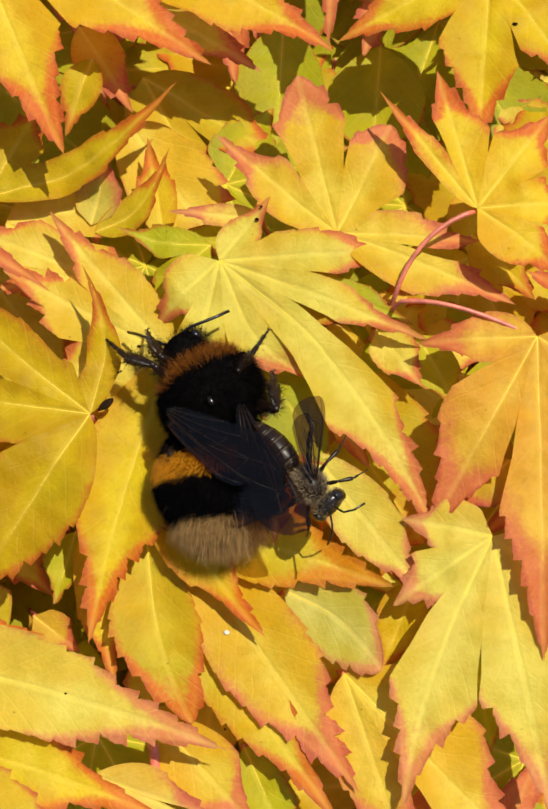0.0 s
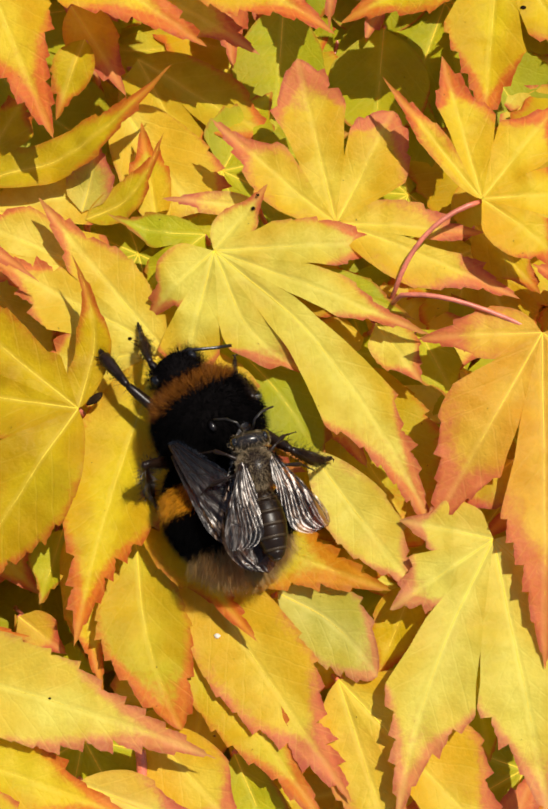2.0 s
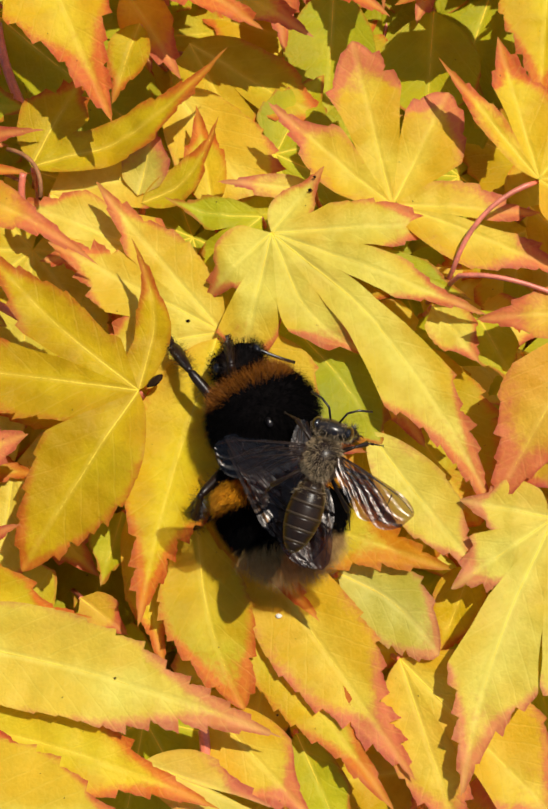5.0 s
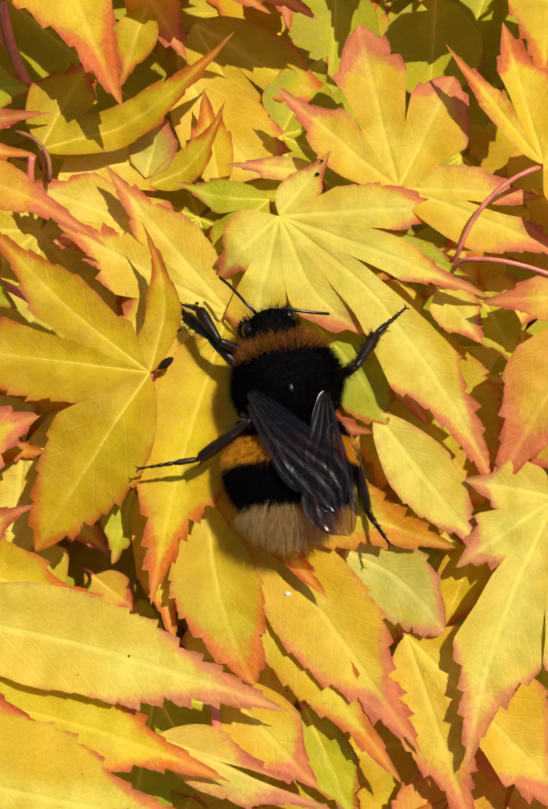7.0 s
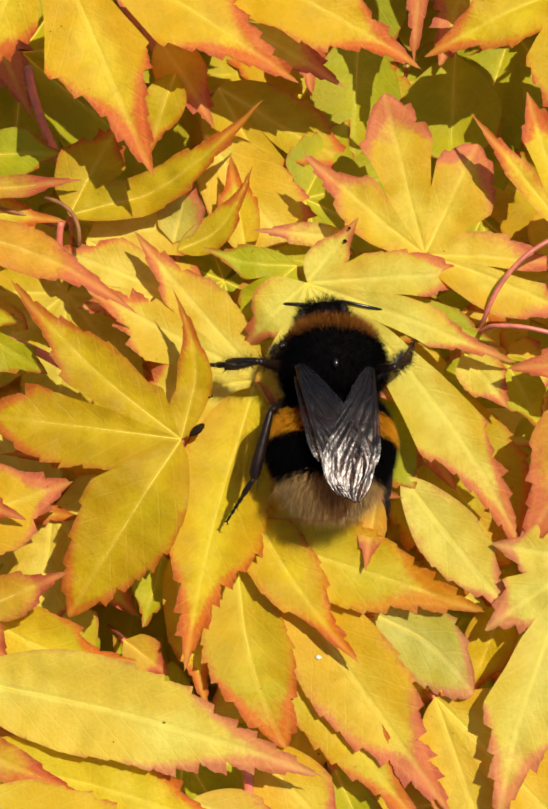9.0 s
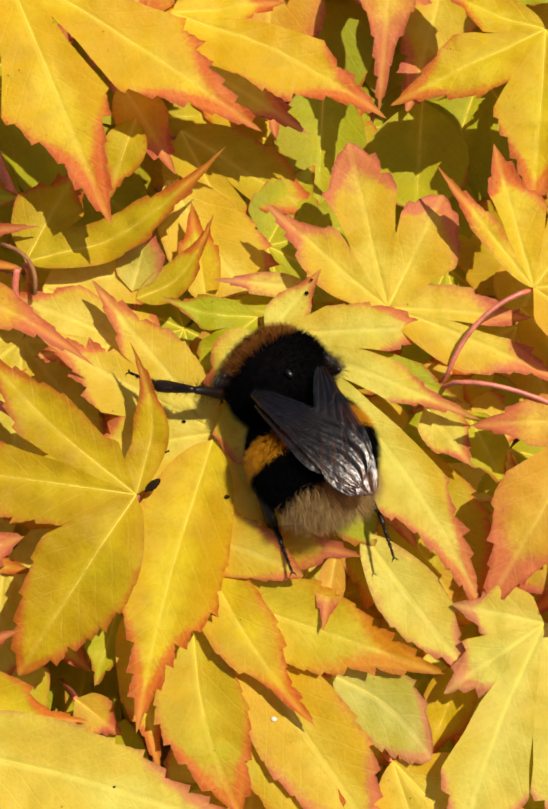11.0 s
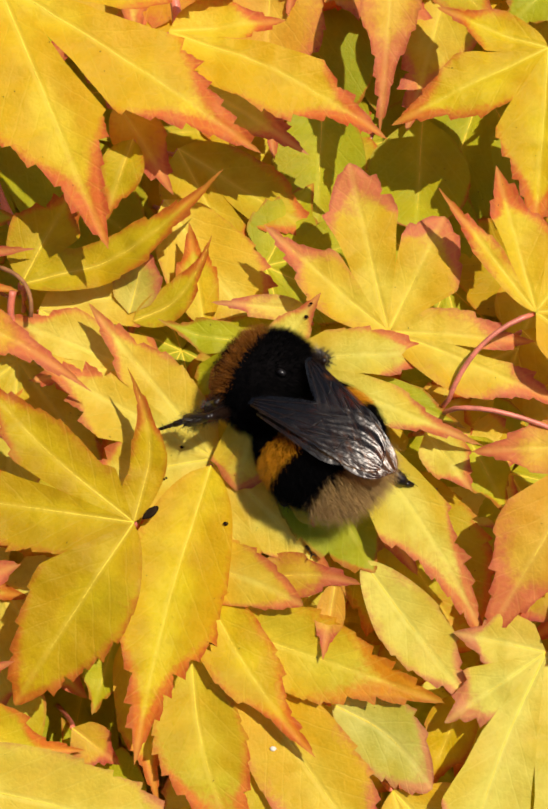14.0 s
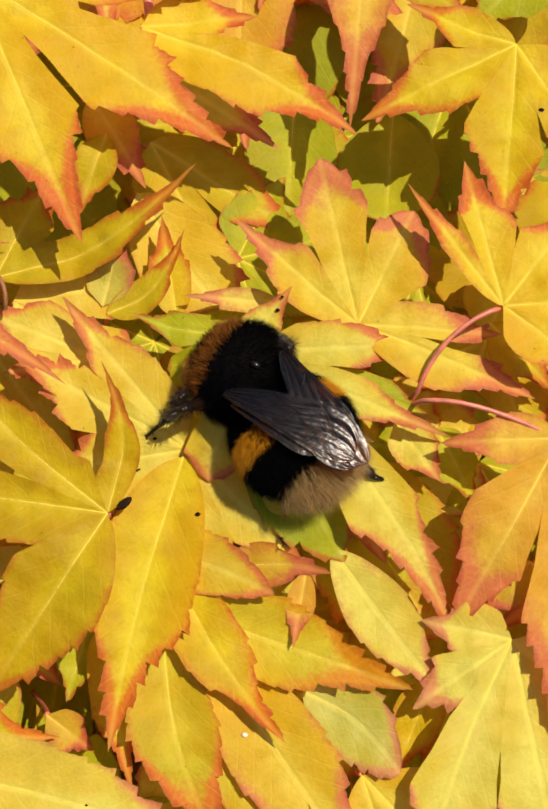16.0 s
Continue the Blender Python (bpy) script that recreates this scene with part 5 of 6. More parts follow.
    walk(bee_legs["RF"]["leg"], [
        (0, pose(0.00190, 0.00490, 0.00340, -50.1, -74.2, -41.0)),
        (0.5, pose(0.00190, 0.00490, 0.00340, -0.0, -44.2, -58.0)),
        (1, pose(0.00190, 0.00490, 0.00340, -0.0, -47.5, -22.6)),
        (1.5, pose(0.00190, 0.00490, 0.00340, -0.0, -54.5, -24.4)),
        (2, pose(0.00190, 0.00490, 0.00340, -0.0, -53.6, -35.0)),
        (2.5, pose(0.00190, 0.00490, 0.00340, -0.0, -53.1, -46.9)),
        (3, pose(0.00190, 0.00490, 0.00340, -0.0, -57.6, -29.2)),
        (3.5, pose(0.00190, 0.00490, 0.00340, -0.0, -55.7, -18.7)),
        (4, pose(0.00190, 0.00490, 0.00340, -0.0, -45.6, -49.8)),
        (4.5, pose(0.00190, 0.00490, 0.00340, -0.0, -37.3, -54.8)),
        (7, pose(0.00190, 0.00490, 0.00340, 0.0, -6.1, 158.7)),
        (7.5, pose(0.00190, 0.00490, 0.00340, 0.0, -7.3, 159.0)),
        (8, pose(0.00190, 0.00490, 0.00340, 0.0, -5.6, 164.3)),
        (8.5, pose(0.00190, 0.00490, 0.00340, -0.0, -71.1, -29.4)),
        (9, pose(0.00190, 0.00490, 0.00340, -0.0, -66.4, -76.2)),
        (9.5, pose(0.00190, 0.00490, 0.00340, -0.0, -63.8, -55.7)),
        (12, pose(0.00190, 0.00490, 0.00340, 0.0, -62.9, -98.4)),
        (13, pose(0.00190, 0.00490, 0.00340, 0.0, -48.2, -93.8)),
        (14, pose(0.00190, 0.00490, 0.00340, -0.0, -56.7, -86.3)),
        (16, pose(0.00190, 0.00490, 0.00340, 0.0, -59.9, -107.5)),
    ])
    walk(bee_legs["RF"]["tibia"], [
        (0, pose(0.00460, 0.00000, 0.00000, 21.6, -24.4, 154.8)),
        (0.5, pose(0.00460, 0.00000, 0.00000, 41.2, 30.3, 158.6)),
        (1, pose(0.00460, 0.00000, 0.00000, 30.2, -4.5, 145.2)),
        (1.5, pose(0.00460, 0.00000, 0.00000, 33.5, -2.2, 150.4)),
        (2, pose(0.00460, 0.00000, 0.00000, 26.0, -10.5, 154.3)),
        (2.5, pose(0.00460, 0.00000, 0.00000, 21.3, 17.3, 170.5)),
        (3, pose(0.00460, 0.00000, 0.00000, 34.7, -2.9, 152.0)),
        (3.5, pose(0.00460, 0.00000, 0.00000, 40.9, -11.2, 135.7)),
        (4, pose(0.00460, 0.00000, 0.00000, 23.3, 19.8, 165.2)),
        (4.5, pose(0.00460, 0.00000, 0.00000, 20.1, 28.1, 165.1)),
        (7, pose(0.00460, 0.00000, 0.00000, -5.4, 48.2, -39.7)),
        (7.5, pose(0.00460, 0.00000, 0.00000, -1.8, 17.4, -13.8)),
        (8, pose(0.00460, 0.00000, 0.00000, -8.8, 56.7, -67.4)),
        (8.5, pose(0.00460, 0.00000, 0.00000, 43.3, -0.2, 161.0)),
        (9, pose(0.00460, 0.00000, 0.00000, 10.1, 18.4, 170.8)),
        (9.5, pose(0.00460, 0.00000, 0.00000, 28.9, 24.6, 168.6)),
        (12, pose(0.00460, 0.00000, 0.00000, -13.4, 24.0, 168.6)),
        (13, pose(0.00460, 0.00000, 0.00000, -13.3, 41.3, 165.6)),
        (14, pose(0.00460, 0.00000, 0.00000, -2.7, 34.0, 168.3)),
        (16, pose(0.00460, 0.00000, 0.00000, -22.3, 28.1, 169.9)),
    ])
    walk(bee_legs["RF"]["tarsus"], [
        (0, pose(0.00180, 0.00132, 0.00140, 41.0, -42.8, 131.6)),
        (0.5, pose(0.00187, 0.00107, -0.00172, 37.1, 22.7, 152.8)),
        (1, pose(0.00182, 0.00194, 0.00027, 65.6, 37.1, 128.8)),
        (1.5, pose(0.00165, 0.00168, 0.00013, 41.6, 1.6, 142.1)),
        (2, pose(0.00159, 0.00145, 0.00062, 47.9, 11.0, 140.3)),
        (2.5, pose(0.00140, 0.00054, -0.00101, 0.6, 16.7, 179.7)),
        (3, pose(0.00160, 0.00159, 0.00017, 45.9, 4.9, 144.5)),
        (3.5, pose(0.00221, 0.00233, 0.00066, 62.7, 22.0, 117.9)),
        (4, pose(0.00151, 0.00082, -0.00115, 6.0, 18.2, 176.3)),
        (4.5, pose(0.00170, 0.00077, -0.00160, 16.2, 32.9, 170.6)),
        (7, pose(0.00635, -0.00145, -0.00253, -8.1, 52.7, -59.4)),
        (7.5, pose(0.00775, -0.00078, -0.00102, -7.6, 49.7, -48.2)),
        (8, pose(0.00532, -0.00172, -0.00284, -146.5, -86.1, -107.9)),
        (8.5, pose(0.00138, 0.00111, 0.00001, 42.3, -1.0, 160.9)),
        (9, pose(0.00142, 0.00052, -0.00108, 13.5, 18.2, 179.0)),
        (9.5, pose(0.00157, 0.00061, -0.00142, 32.9, 22.0, 176.6)),
        (12, pose(0.00156, 0.00062, -0.00138, -10.1, 21.8, 176.3)),
        (13, pose(0.00213, 0.00064, -0.00224, -7.3, 39.0, 174.9)),
        (14, pose(0.00184, 0.00057, -0.00190, 1.5, 30.2, 175.9)),
        (16, pose(0.00165, 0.00052, -0.00160, -18.4, 26.7, 178.2)),
    ])
    walk(bee_legs["RM"]["leg"], [
        (0, pose(0.00230, 0.00270, 0.00320, -0.0, -47.1, -32.7)),
        (0.5, pose(0.00230, 0.00270, 0.00320, -0.0, -56.4, -40.2)),
        (1, pose(0.00230, 0.00270, 0.00320, -0.0, -16.6, -30.0)),
        (1.5, pose(0.00230, 0.00270, 0.00320, -0.0, -23.0, -32.7)),
        (2, pose(0.00230, 0.00270, 0.00320, -0.0, -24.8, -47.7)),
        (2.5, pose(0.00230, 0.00270, 0.00320, -0.0, -31.1, -52.5)),
        (3, pose(0.00230, 0.00270, 0.00320, -0.0, -30.1, -43.1)),
        (3.5, pose(0.00230, 0.00270, 0.00320, -0.0, -37.8, -44.1)),
        (4, pose(0.00230, 0.00270, 0.00320, -0.0, -42.5, -61.1)),
        (4.5, pose(0.00230, 0.00270, 0.00320, -0.0, -40.5, -55.0)),
        (7, pose(0.00230, 0.00270, 0.00320, 0.0, -56.1, 6.1)),
        (7.5, pose(0.00230, 0.00270, 0.00320, -0.0, -65.5, -4.8)),
        (8, pose(0.00230, 0.00270, 0.00320, 0.0, -52.3, 3.5)),
        (8.5, pose(0.00230, 0.00270, 0.00320, 0.0, -46.9, 1.6)),
        (9, pose(0.00230, 0.00270, 0.00320, -0.0, -60.6, -27.4)),
        (9.5, pose(0.00230, 0.00270, 0.00320, -0.0, -48.4, -27.2)),
        (12, pose(0.00230, 0.00270, 0.00320, -0.0, -64.4, -60.8)),
        (13, pose(0.00230, 0.00270, 0.00320, -0.0, -59.3, -54.7)),
        (14, pose(0.00230, 0.00270, 0.00320, -0.0, -60.5, -56.3)),
        (16, pose(0.00230, 0.00270, 0.00320, -0.0, -68.6, -53.8)),
    ])
    walk(bee_legs["RM"]["tibia"], [
        (0, pose(0.00620, 0.00000, 0.00000, 33.7, 5.6, 145.7)),
        (0.5, pose(0.00620, 0.00000, 0.00000, 37.9, 7.6, 155.1)),
        (1, pose(0.00620, 0.00000, 0.00000, 12.0, 77.3, 20.5)),
        (1.5, pose(0.00620, 0.00000, 0.00000, 123.0, 82.9, 137.3)),
        (2, pose(0.00620, 0.00000, 0.00000, 30.4, 73.8, 47.3)),
        (2.5, pose(0.00620, 0.00000, 0.00000, 162.5, 81.6, 166.8)),
        (3, pose(0.00620, 0.00000, 0.00000, -176.5, 83.1, -177.2)),
        (3.5, pose(0.00620, 0.00000, 0.00000, 44.1, 81.3, 51.5)),
        (4, pose(0.00620, 0.00000, 0.00000, 46.6, 58.7, -157.3)),
        (4.5, pose(0.00620, 0.00000, 0.00000, 32.1, 57.4, 176.0)),
        (7, pose(0.00620, 0.00000, 0.00000, 62.2, 41.4, 88.0)),
        (7.5, pose(0.00620, 0.00000, 0.00000, 68.8, 16.0, 102.2)),
        (8, pose(0.00620, 0.00000, 0.00000, 74.2, 45.3, 113.4)),
        (8.5, pose(0.00620, 0.00000, 0.00000, 86.0, 70.6, 105.0)),
        (9, pose(0.00620, 0.00000, 0.00000, 73.9, 25.9, 131.6)),
        (9.5, pose(0.00620, 0.00000, 0.00000, 35.5, 5.7, 145.2)),
        (12, pose(0.00620, 0.00000, 0.00000, 46.6, 6.1, 156.3)),
        (13, pose(0.00620, 0.00000, 0.00000, 53.1, 15.6, 153.9)),
        (14, pose(0.00620, 0.00000, 0.00000, 54.8, 15.3, 154.0)),
        (16, pose(0.00620, 0.00000, 0.00000, 57.2, 7.4, 155.1)),
    ])
    walk(bee_legs["RM"]["tarsus"], [
        (0, pose(0.00308, 0.00213, -0.00037, 32.1, 17.3, 157.4)),
        (0.5, pose(0.00278, 0.00158, -0.00050, 46.1, 10.4, 148.8)),
        (1, pose(0.00698, 0.00029, -0.00371, 41.7, 83.6, 161.1)),
        (1.5, pose(0.00586, 0.00032, -0.00377, 63.9, 65.5, 132.2)),
        (2, pose(0.00692, 0.00078, -0.00365, 63.1, 63.0, 134.0)),
        (2.5, pose(0.00566, 0.00013, -0.00376, 17.7, 67.5, 157.6)),
        (3, pose(0.00574, -0.00002, -0.00377, 29.9, 70.5, 161.0)),
        (3.5, pose(0.00656, 0.00045, -0.00376, 23.0, 56.5, 152.9)),
        (4, pose(0.00438, -0.00076, -0.00325, 31.1, 51.3, -177.1)),
        (4.5, pose(0.00415, 0.00014, -0.00320, 32.2, 50.9, 176.4)),
        (7, pose(0.00630, 0.00285, -0.00251, 50.2, 51.2, 64.8)),
        (7.5, pose(0.00543, 0.00357, -0.00105, 70.1, 24.1, 98.2)),
        (8, pose(0.00514, 0.00245, -0.00270, 68.6, 41.1, 108.7)),
        (8.5, pose(0.00587, 0.00122, -0.00358, 68.0, 46.9, 111.0)),
        (9, pose(0.00393, 0.00256, -0.00166, 62.2, 13.5, 132.2)),
        (9.5, pose(0.00310, 0.00216, -0.00038, 52.4, 24.9, 142.4)),
        (12, pose(0.00274, 0.00152, -0.00040, 34.1, 1.8, 162.3)),
        (13, pose(0.00291, 0.00161, -0.00102, 51.7, 16.4, 156.9)),
        (14, pose(0.00291, 0.00161, -0.00100, 49.8, 16.4, 160.9)),
        (16, pose(0.00278, 0.00159, -0.00049, 53.4, 9.2, 161.5)),
    ])
    walk(bee_legs["RH"]["leg"], [
        (0, pose(0.00230, 0.00040, 0.00320, -0.0, -42.7, -86.6)),
        (1, pose(0.00230, 0.00040, 0.00320, -0.0, -20.4, -62.2)),
        (2, pose(0.00230, 0.00040, 0.00320, -0.0, -10.1, -60.2)),
        (3, pose(0.00230, 0.00040, 0.00320, -0.0, -24.9, -49.1)),
        (4.5, pose(0.00230, 0.00040, 0.00320, -0.0, -26.5, -67.2)),
        (7, pose(0.00230, 0.00040, 0.00320, -0.0, -21.6, -51.3)),
        (7.5, pose(0.00230, 0.00040, 0.00320, -0.0, -39.1, -54.2)),
        (8, pose(0.00230, 0.00040, 0.00320, -0.0, -34.3, -62.9)),
        (8.5, pose(0.00230, 0.00040, 0.00320, -0.0, 11.6, -62.2)),
        (9, pose(0.00230, 0.00040, 0.00320, -0.0, 12.7, -56.1)),
        (9.5, pose(0.00230, 0.00040, 0.00320, -0.0, -5.9, -47.9)),
        (12, pose(0.00230, 0.00040, 0.00320, -0.0, 11.8, -87.7)),
        (13, pose(0.00230, 0.00040, 0.00320, -0.0, 10.5, -88.4)),
        (14, pose(0.00230, 0.00040, 0.00320, -0.0, 7.9, -80.3)),
        (16, pose(0.00230, 0.00040, 0.00320, -0.0, 8.3, -83.8)),
    ])
    walk(bee_legs["RH"]["tibia"], [
        (0, pose(0.00560, 0.00000, 0.00000, 8.3, 59.9, -173.5)),
        (1, pose(0.00560, 0.00000, 0.00000, 26.2, 76.2, 178.1)),
        (2, pose(0.00560, 0.00000, 0.00000, 54.9, 84.6, -154.7)),
        (3, pose(0.00560, 0.00000, 0.00000, 59.2, 71.7, -160.3)),
        (4.5, pose(0.00560, 0.00000, 0.00000, 30.2, 72.8, -172.2)),
        (7, pose(0.00560, 0.00000, 0.00000, -20.6, 61.1, -44.0)),
        (7.5, pose(0.00560, 0.00000, 0.00000, -30.6, 54.5, -48.1)),
        (8, pose(0.00560, 0.00000, 0.00000, -36.8, 65.9, -56.0)),
        (8.5, pose(0.00560, 0.00000, 0.00000, 6.0, 1.9, -30.5)),
        (9, pose(0.00560, 0.00000, 0.00000, 8.7, 30.1, -31.5)),
        (9.5, pose(0.00560, 0.00000, 0.00000, -4.8, 11.9, -53.4)),
        (12, pose(0.00560, 0.00000, 0.00000, -0.6, 15.8, 2.8)),
        (13, pose(0.00560, 0.00000, 0.00000, 1.0, 0.5, -5.2)),
        (14, pose(0.00560, 0.00000, 0.00000, 0.1, -0.3, -0.8)),
        (16, pose(0.00560, 0.00000, 0.00000, -0.2, -0.8, 1.2)),
    ])
    walk(bee_legs["RH"]["tarsus"], [
        (0, pose(0.00261, -0.00034, -0.00519, 10.0, -11.1, 8.9)),
        (1, pose(0.00417, 0.00005, -0.00583, -9.5, -41.1, -13.4)),
        (2, pose(0.00509, -0.00024, -0.00597, -10.6, -58.9, -23.3)),
        (3, pose(0.00382, -0.00064, -0.00570, -24.7, -46.3, -22.1)),
        (4.5, pose(0.00384, -0.00024, -0.00573, -28.6, -45.6, -24.3)),
        (7, pose(0.00769, -0.00201, -0.00525, -4.8, -21.4, -9.7)),
        (7.5, pose(0.00792, -0.00259, -0.00489, -46.7, 84.1, -51.8)),
        (8, pose(0.00697, -0.00203, -0.00548, -8.7, 77.2, -11.2)),
        (8.5, pose(0.01077, -0.00305, -0.00020, 0.5, 20.6, -2.0)),
        (9, pose(0.01003, -0.00271, -0.00300, 6.8, 3.0, -31.5)),
        (9.5, pose(0.00910, -0.00471, -0.00124, -4.6, 55.9, -29.7)),
        (12, pose(0.01137, 0.00028, -0.00164, 6.5, -49.3, -25.4)),
        (13, pose(0.01157, -0.00055, -0.00005, -13.3, 57.7, 30.5)),
        (14, pose(0.01160, -0.00008, 0.00003, -9.2, 47.6, 45.0)),
        (16, pose(0.01160, 0.00013, 0.00008, -8.8, 43.1, 44.9)),
    ])
    swings = [(0, 32, 26), (0.2, 26, 20), (0.4, 10, 0), (4.7, 8, 0), (6.8, 17, 17), (7, 17, 17), (7.5, 16, 15), (8, 12, 1), (8.5, 11, 0), (9, 9, 0), (9.7, 10, 0), (11.8, 8, 11), (13, 8, 9), (14, 8, 9), (16, 8, 9)]
    for (side, k), ob in bee_wings.items():
        walk(ob, [(t, bee_wing(side, k, turn, roll, 1.5 if t > 12 else 0)) for t, turn, roll in swings])
    walk(honey, [
        (0, pose(0.00645, -0.01105, 0.00600, 4.0, 26.0, -135.2)),
        (0.3, pose(0.00305, -0.01362, 0.00900, 4.0, 6.0, -84.0)),
        (0.5, pose(0.00223, -0.01337, 0.00900, 4.0, 6.0, -35.8)),
        (0.8, pose(0.00145, -0.01441, 0.00900, 4.0, 6.0, -12.2)),
        (1, pose(0.00199, -0.01285, 0.00900, 4.0, 6.0, -9.2)),
        (1.3, pose(0.00099, -0.01431, 0.00900, 4.0, 6.0, -7.8)),
        (1.5, pose(0.00122, -0.01299, 0.00900, 4.0, 6.0, 5.8)),
        (1.8, pose(0.00164, -0.01292, 0.00900, 4.0, 6.0, 13.8)),
        (2, pose(0.00297, -0.01279, 0.00850, 4.0, 6.0, 14.2)),
        (2.5, pose(0.00161, -0.01276, 0.00850, 4.0, 12.0, 18.0)),
        (2.8, pose(0.00049, -0.01223, 0.00850, 4.0, 12.0, 17.9)),
        (3, pose(0.00116, -0.01266, 0.00850, 4.0, 12.0, 22.1)),
        (3.5, pose(0.00108, -0.01414, 0.00850, 4.0, 12.0, 12.9)),
        (4, pose(0.00046, -0.01541, 0.00850, 4.0, 6.0, 2.6)),
        (4.2, pose(-0.00022, -0.01491, 0.00900, 4.0, 6.0, -0.7)),
        (4.5, pose(0.00083, -0.01421, 0.00850, 4.0, 6.0, 0.4)),
        (4.7, pose(0.00074, -0.01439, 0.00850, 4.0, 6.0, 0.6)),
        (5, pose(0.00274, -0.01439, 0.01400, 10.0, 0.0, -19.4)),
        (5.3, pose(0.02000, 0.00800, 0.02600, 12.0, 10.0, -59.4)),
        (5.6, pose(0.04400, 0.02400, 0.02400, 5.0, 10.0, -74.4)),
        (6, pose(0.05800, 0.04400, 0.00900, 0.0, 0.0, -69.4)),
        (6.4, pose(0.06000, 0.04600, -0.00100, 0.0, 0.0, -59.4)),
        (16, pose(0.06000, 0.04600, -0.00100, 0.0, 0.0, -59.4)),
    ])
    walk(honey_wings["L"], [(0, folded("L", 50, 0)), (0.3, folded("L", 30, 0)), (0.6, folded("L", 55, 0)), (0.9, folded("L", 35, 0)), (1.2, folded("L", 60, 0)), (1.5, folded("L", 48, 0)), (1.8, folded("L", 35, 0)), (2.1, folded("L", 15, 0)), (2.4, folded("L", 35, 0)), (2.7, folded("L", 20, 0)), (3, folded("L", 22, 0)), (3.3, folded("L", 28, 0)), (3.5, folded("L", 14, 0)), (3.9, folded("L", 20, 0)), (4, folded("L", 16, 0)), (4.1, folded("L", 40, 0)), (4.2, folded("L", 75, 0)), (4.5, folded("L", 16, 0)), (4.8, folded("L", 16, 0)), (5, folded("L", 70, 0)), (5.2, folded("L", 20, 0)), (5.4, folded("L", 75, 0)), (5.6, folded("L", 25, 0)), (5.8, folded("L", 75, 0)), (6.2, folded("L", 30, 0)), (6.5, folded("L", 10, 0)), (16, folded("L", 10, 0))])
    walk(honey_wings["Lh"], [(0, folded("L", 45, 1)), (0.3, folded("L", 27, 1)), (0.6, folded("L", 49.5, 1)), (0.9, folded("L", 31.5, 1)), (1.2, folded("L", 54, 1)), (1.5, folded("L", 43.2, 1)), (1.8, folded("L", 31.5, 1)), (2.1, folded("L", 13.5, 1)), (2.4, folded("L", 31.5, 1)), (2.7, folded("L", 18, 1)), (3, folded("L", 19.8, 1)), (3.3, folded("L", 25.2, 1)), (3.5, folded("L", 12.6, 1)), (3.9, folded("L", 18, 1)), (4, folded("L", 14.4, 1)), (4.1, folded("L", 36, 1)), (4.2, folded("L", 67.5, 1)), (4.5, folded("L", 14.4, 1)), (4.8, folded("L", 14.4, 1)), (5, folded("L", 63, 1)), (5.2, folded("L", 18, 1)), (5.4, folded("L", 67.5, 1)), (5.6, folded("L", 22.5, 1)), (5.8, folded("L", 67.5, 1)), (6.2, folded("L", 27, 1)), (6.5, folded("L", 9, 1)), (16, folded("L", 9, 1))])
    walk(honey_wings["R"], [(0, folded("R", 60, 0)), (0.3, folded("R", 55, 0)), (0.6, folded("R", 70, 0)), (0.9, folded("R", 60, 0)), (1.2, folded("R", 75, 0)), (1.5, folded("R", 60, 0)), (1.8, folded("R", 40, 0)), (2.1, folded("R", 22, 0)), (2.4, folded("R", 62, 0)), (2.7, folded("R", 60, 0)), (3, folded("R", 78, 0)), (3.3, folded("R", 45, 0)), (3.5, folded("R", 30, 0)), (3.9, folded("R", 30, 0)), (4, folded("R", 14, 0)), (4.2, folded("R", 30, 0)), (4.5, folded("R", 2, 0)), (4.8, folded("R", 5, 0)), (5, folded("R", 70, 0)), (5.2, folded("R", 20, 0)), (5.4, folded("R", 75, 0)), (5.6, folded("R", 25, 0)), (5.8, folded("R", 75, 0)), (6.2, folded("R", 30, 0)), (6.5, folded("R", 10, 0)), (16, folded("R", 10, 0))])
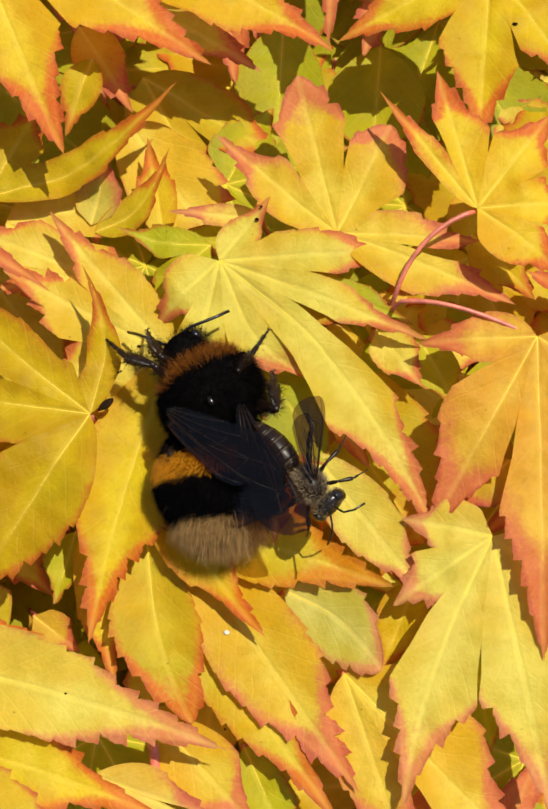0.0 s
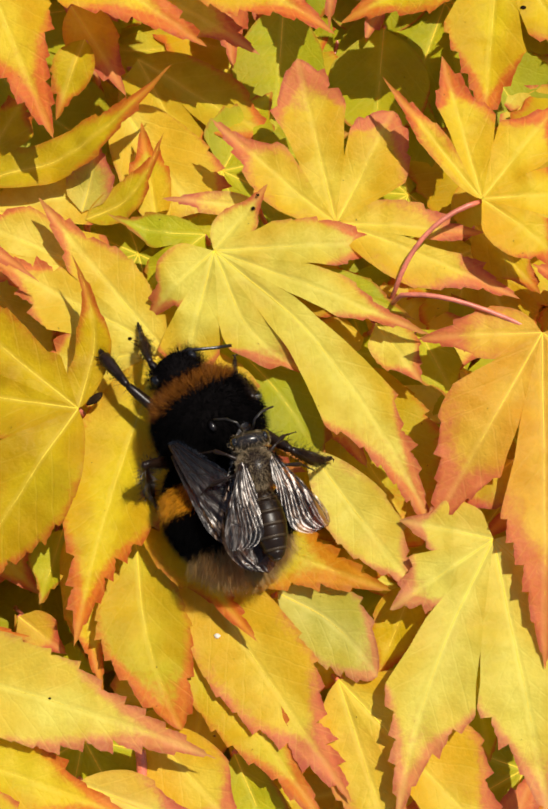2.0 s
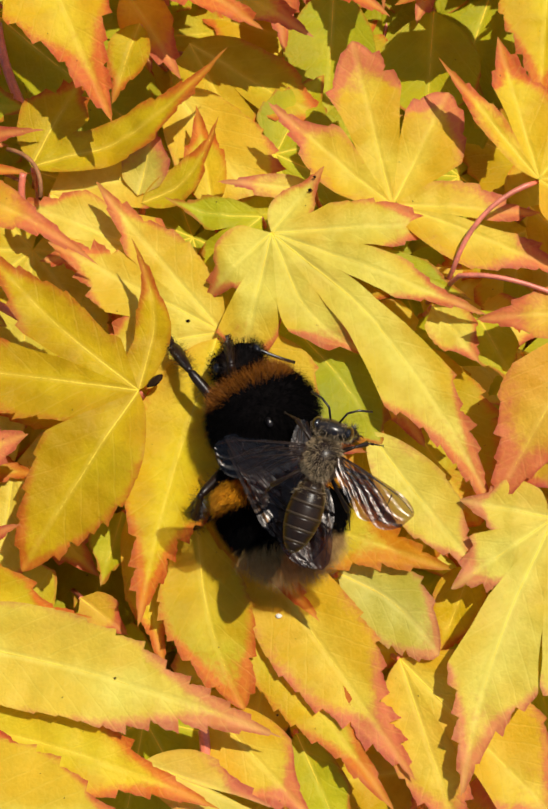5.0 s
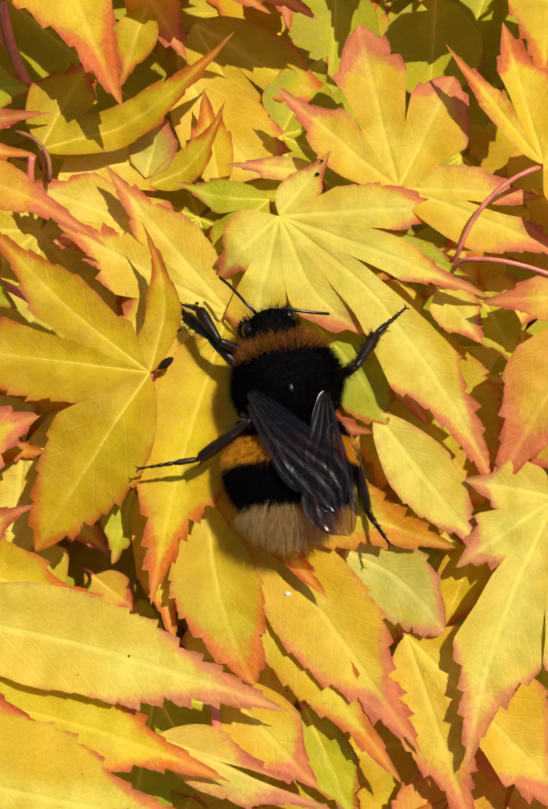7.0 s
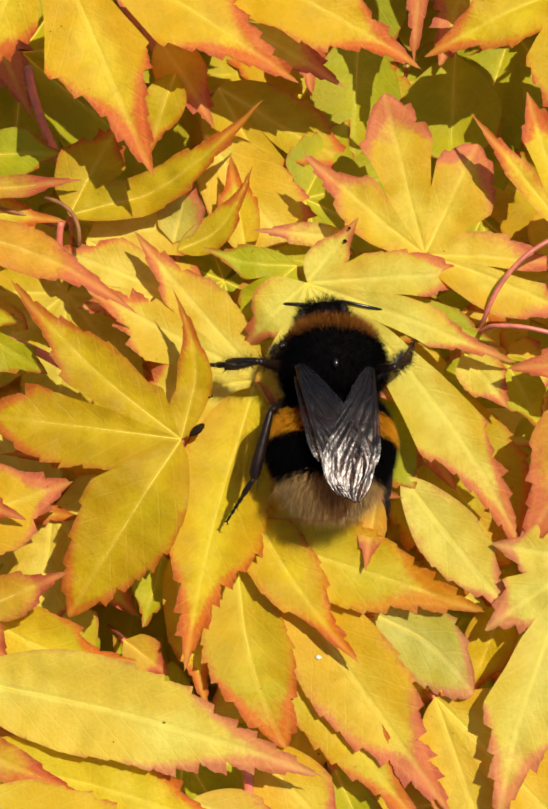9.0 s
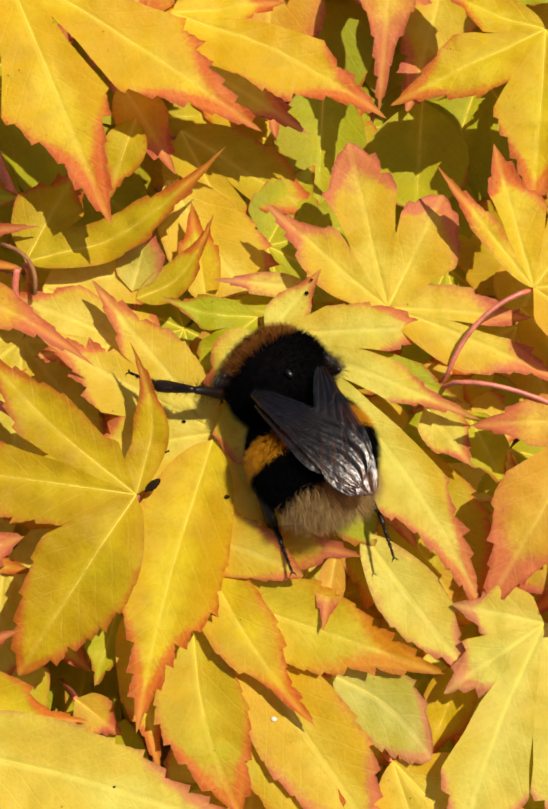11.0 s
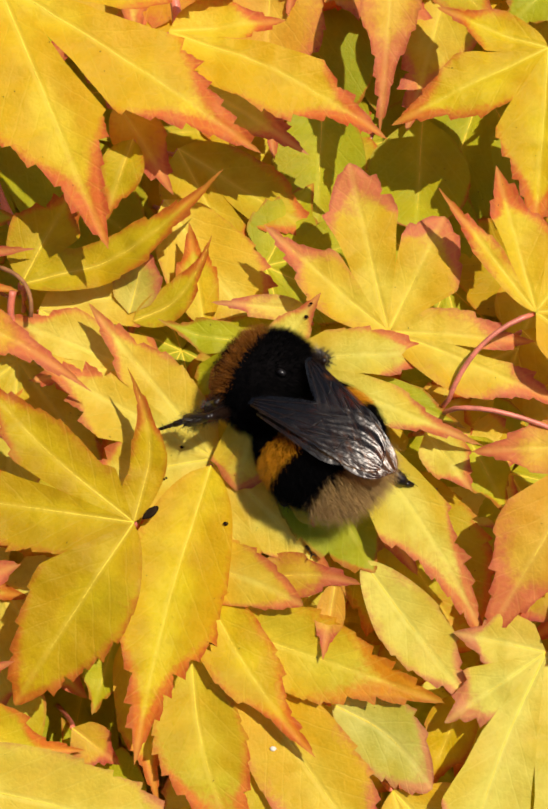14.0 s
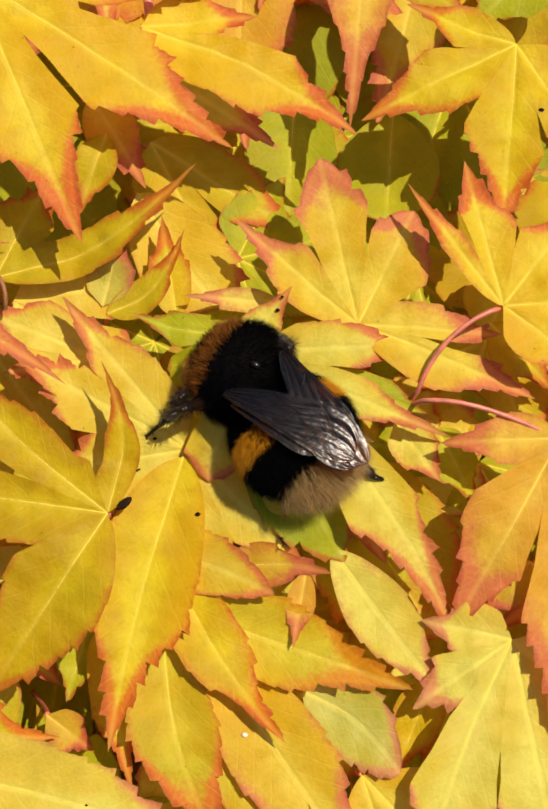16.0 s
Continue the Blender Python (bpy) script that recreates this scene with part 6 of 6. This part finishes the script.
    walk(honey_wings["Rh"], [(0, folded("R", 54, 1)), (0.3, folded("R", 49.5, 1)), (0.6, folded("R", 63, 1)), (0.9, folded("R", 54, 1)), (1.2, folded("R", 67.5, 1)), (1.5, folded("R", 54, 1)), (1.8, folded("R", 36, 1)), (2.1, folded("R", 19.8, 1)), (2.4, folded("R", 55.8, 1)), (2.7, folded("R", 54, 1)), (3, folded("R", 70.2, 1)), (3.3, folded("R", 40.5, 1)), (3.5, folded("R", 27, 1)), (3.9, folded("R", 27, 1)), (4, folded("R", 12.6, 1)), (4.2, folded("R", 27, 1)), (4.5, folded("R", 1.8, 1)), (4.8, folded("R", 4.5, 1)), (5, folded("R", 63, 1)), (5.2, folded("R", 18, 1)), (5.4, folded("R", 67.5, 1)), (5.6, folded("R", 22.5, 1)), (5.8, folded("R", 67.5, 1)), (6.2, folded("R", 27, 1)), (6.5, folded("R", 9, 1)), (16, folded("R", 9, 1))])
    walk(bee_feelers[-1], [(0, feeler(-1, 31, -20)), (0.3, feeler(-1, 0, 0)), (0.5, feeler(-1, 9, 0)), (0.8, feeler(-1, 42, -35)), (1, feeler(-1, 78, -70)), (2, feeler(-1, 76, -70)), (4.7, feeler(-1, 85, -70)), (6.8, feeler(-1, 38, -10)), (7, feeler(-1, 28, 0)), (7.5, feeler(-1, 14, 0)), (8, feeler(-1, 45, 0)), (9, feeler(-1, 82, 0)), (9.7, feeler(-1, 83, 0)), (11.8, feeler(-1, 62, -70)), (16, feeler(-1, 59, -70))])
    walk(bee_feelers[1], [(0, feeler(1, -99, 0)), (0.3, feeler(1, -135, 0)), (0.5, feeler(1, -131, 0)), (1, feeler(1, -124, 0)), (1.5, feeler(1, -123, 0)), (2, feeler(1, -112, 0)), (2.5, feeler(1, -140, 0)), (3, feeler(1, -100, 0)), (3.5, feeler(1, -118, -10)), (4, feeler(1, -146, 0)), (4.5, feeler(1, -131, 0)), (4.7, feeler(1, -130, 0)), (6.8, feeler(1, -107, 0)), (7.5, feeler(1, -114, 0)), (9, feeler(1, -102, 0)), (9.7, feeler(1, -101, 0)), (11.8, feeler(1, -158, -70)), (16, feeler(1, -161, -70))])


motions()
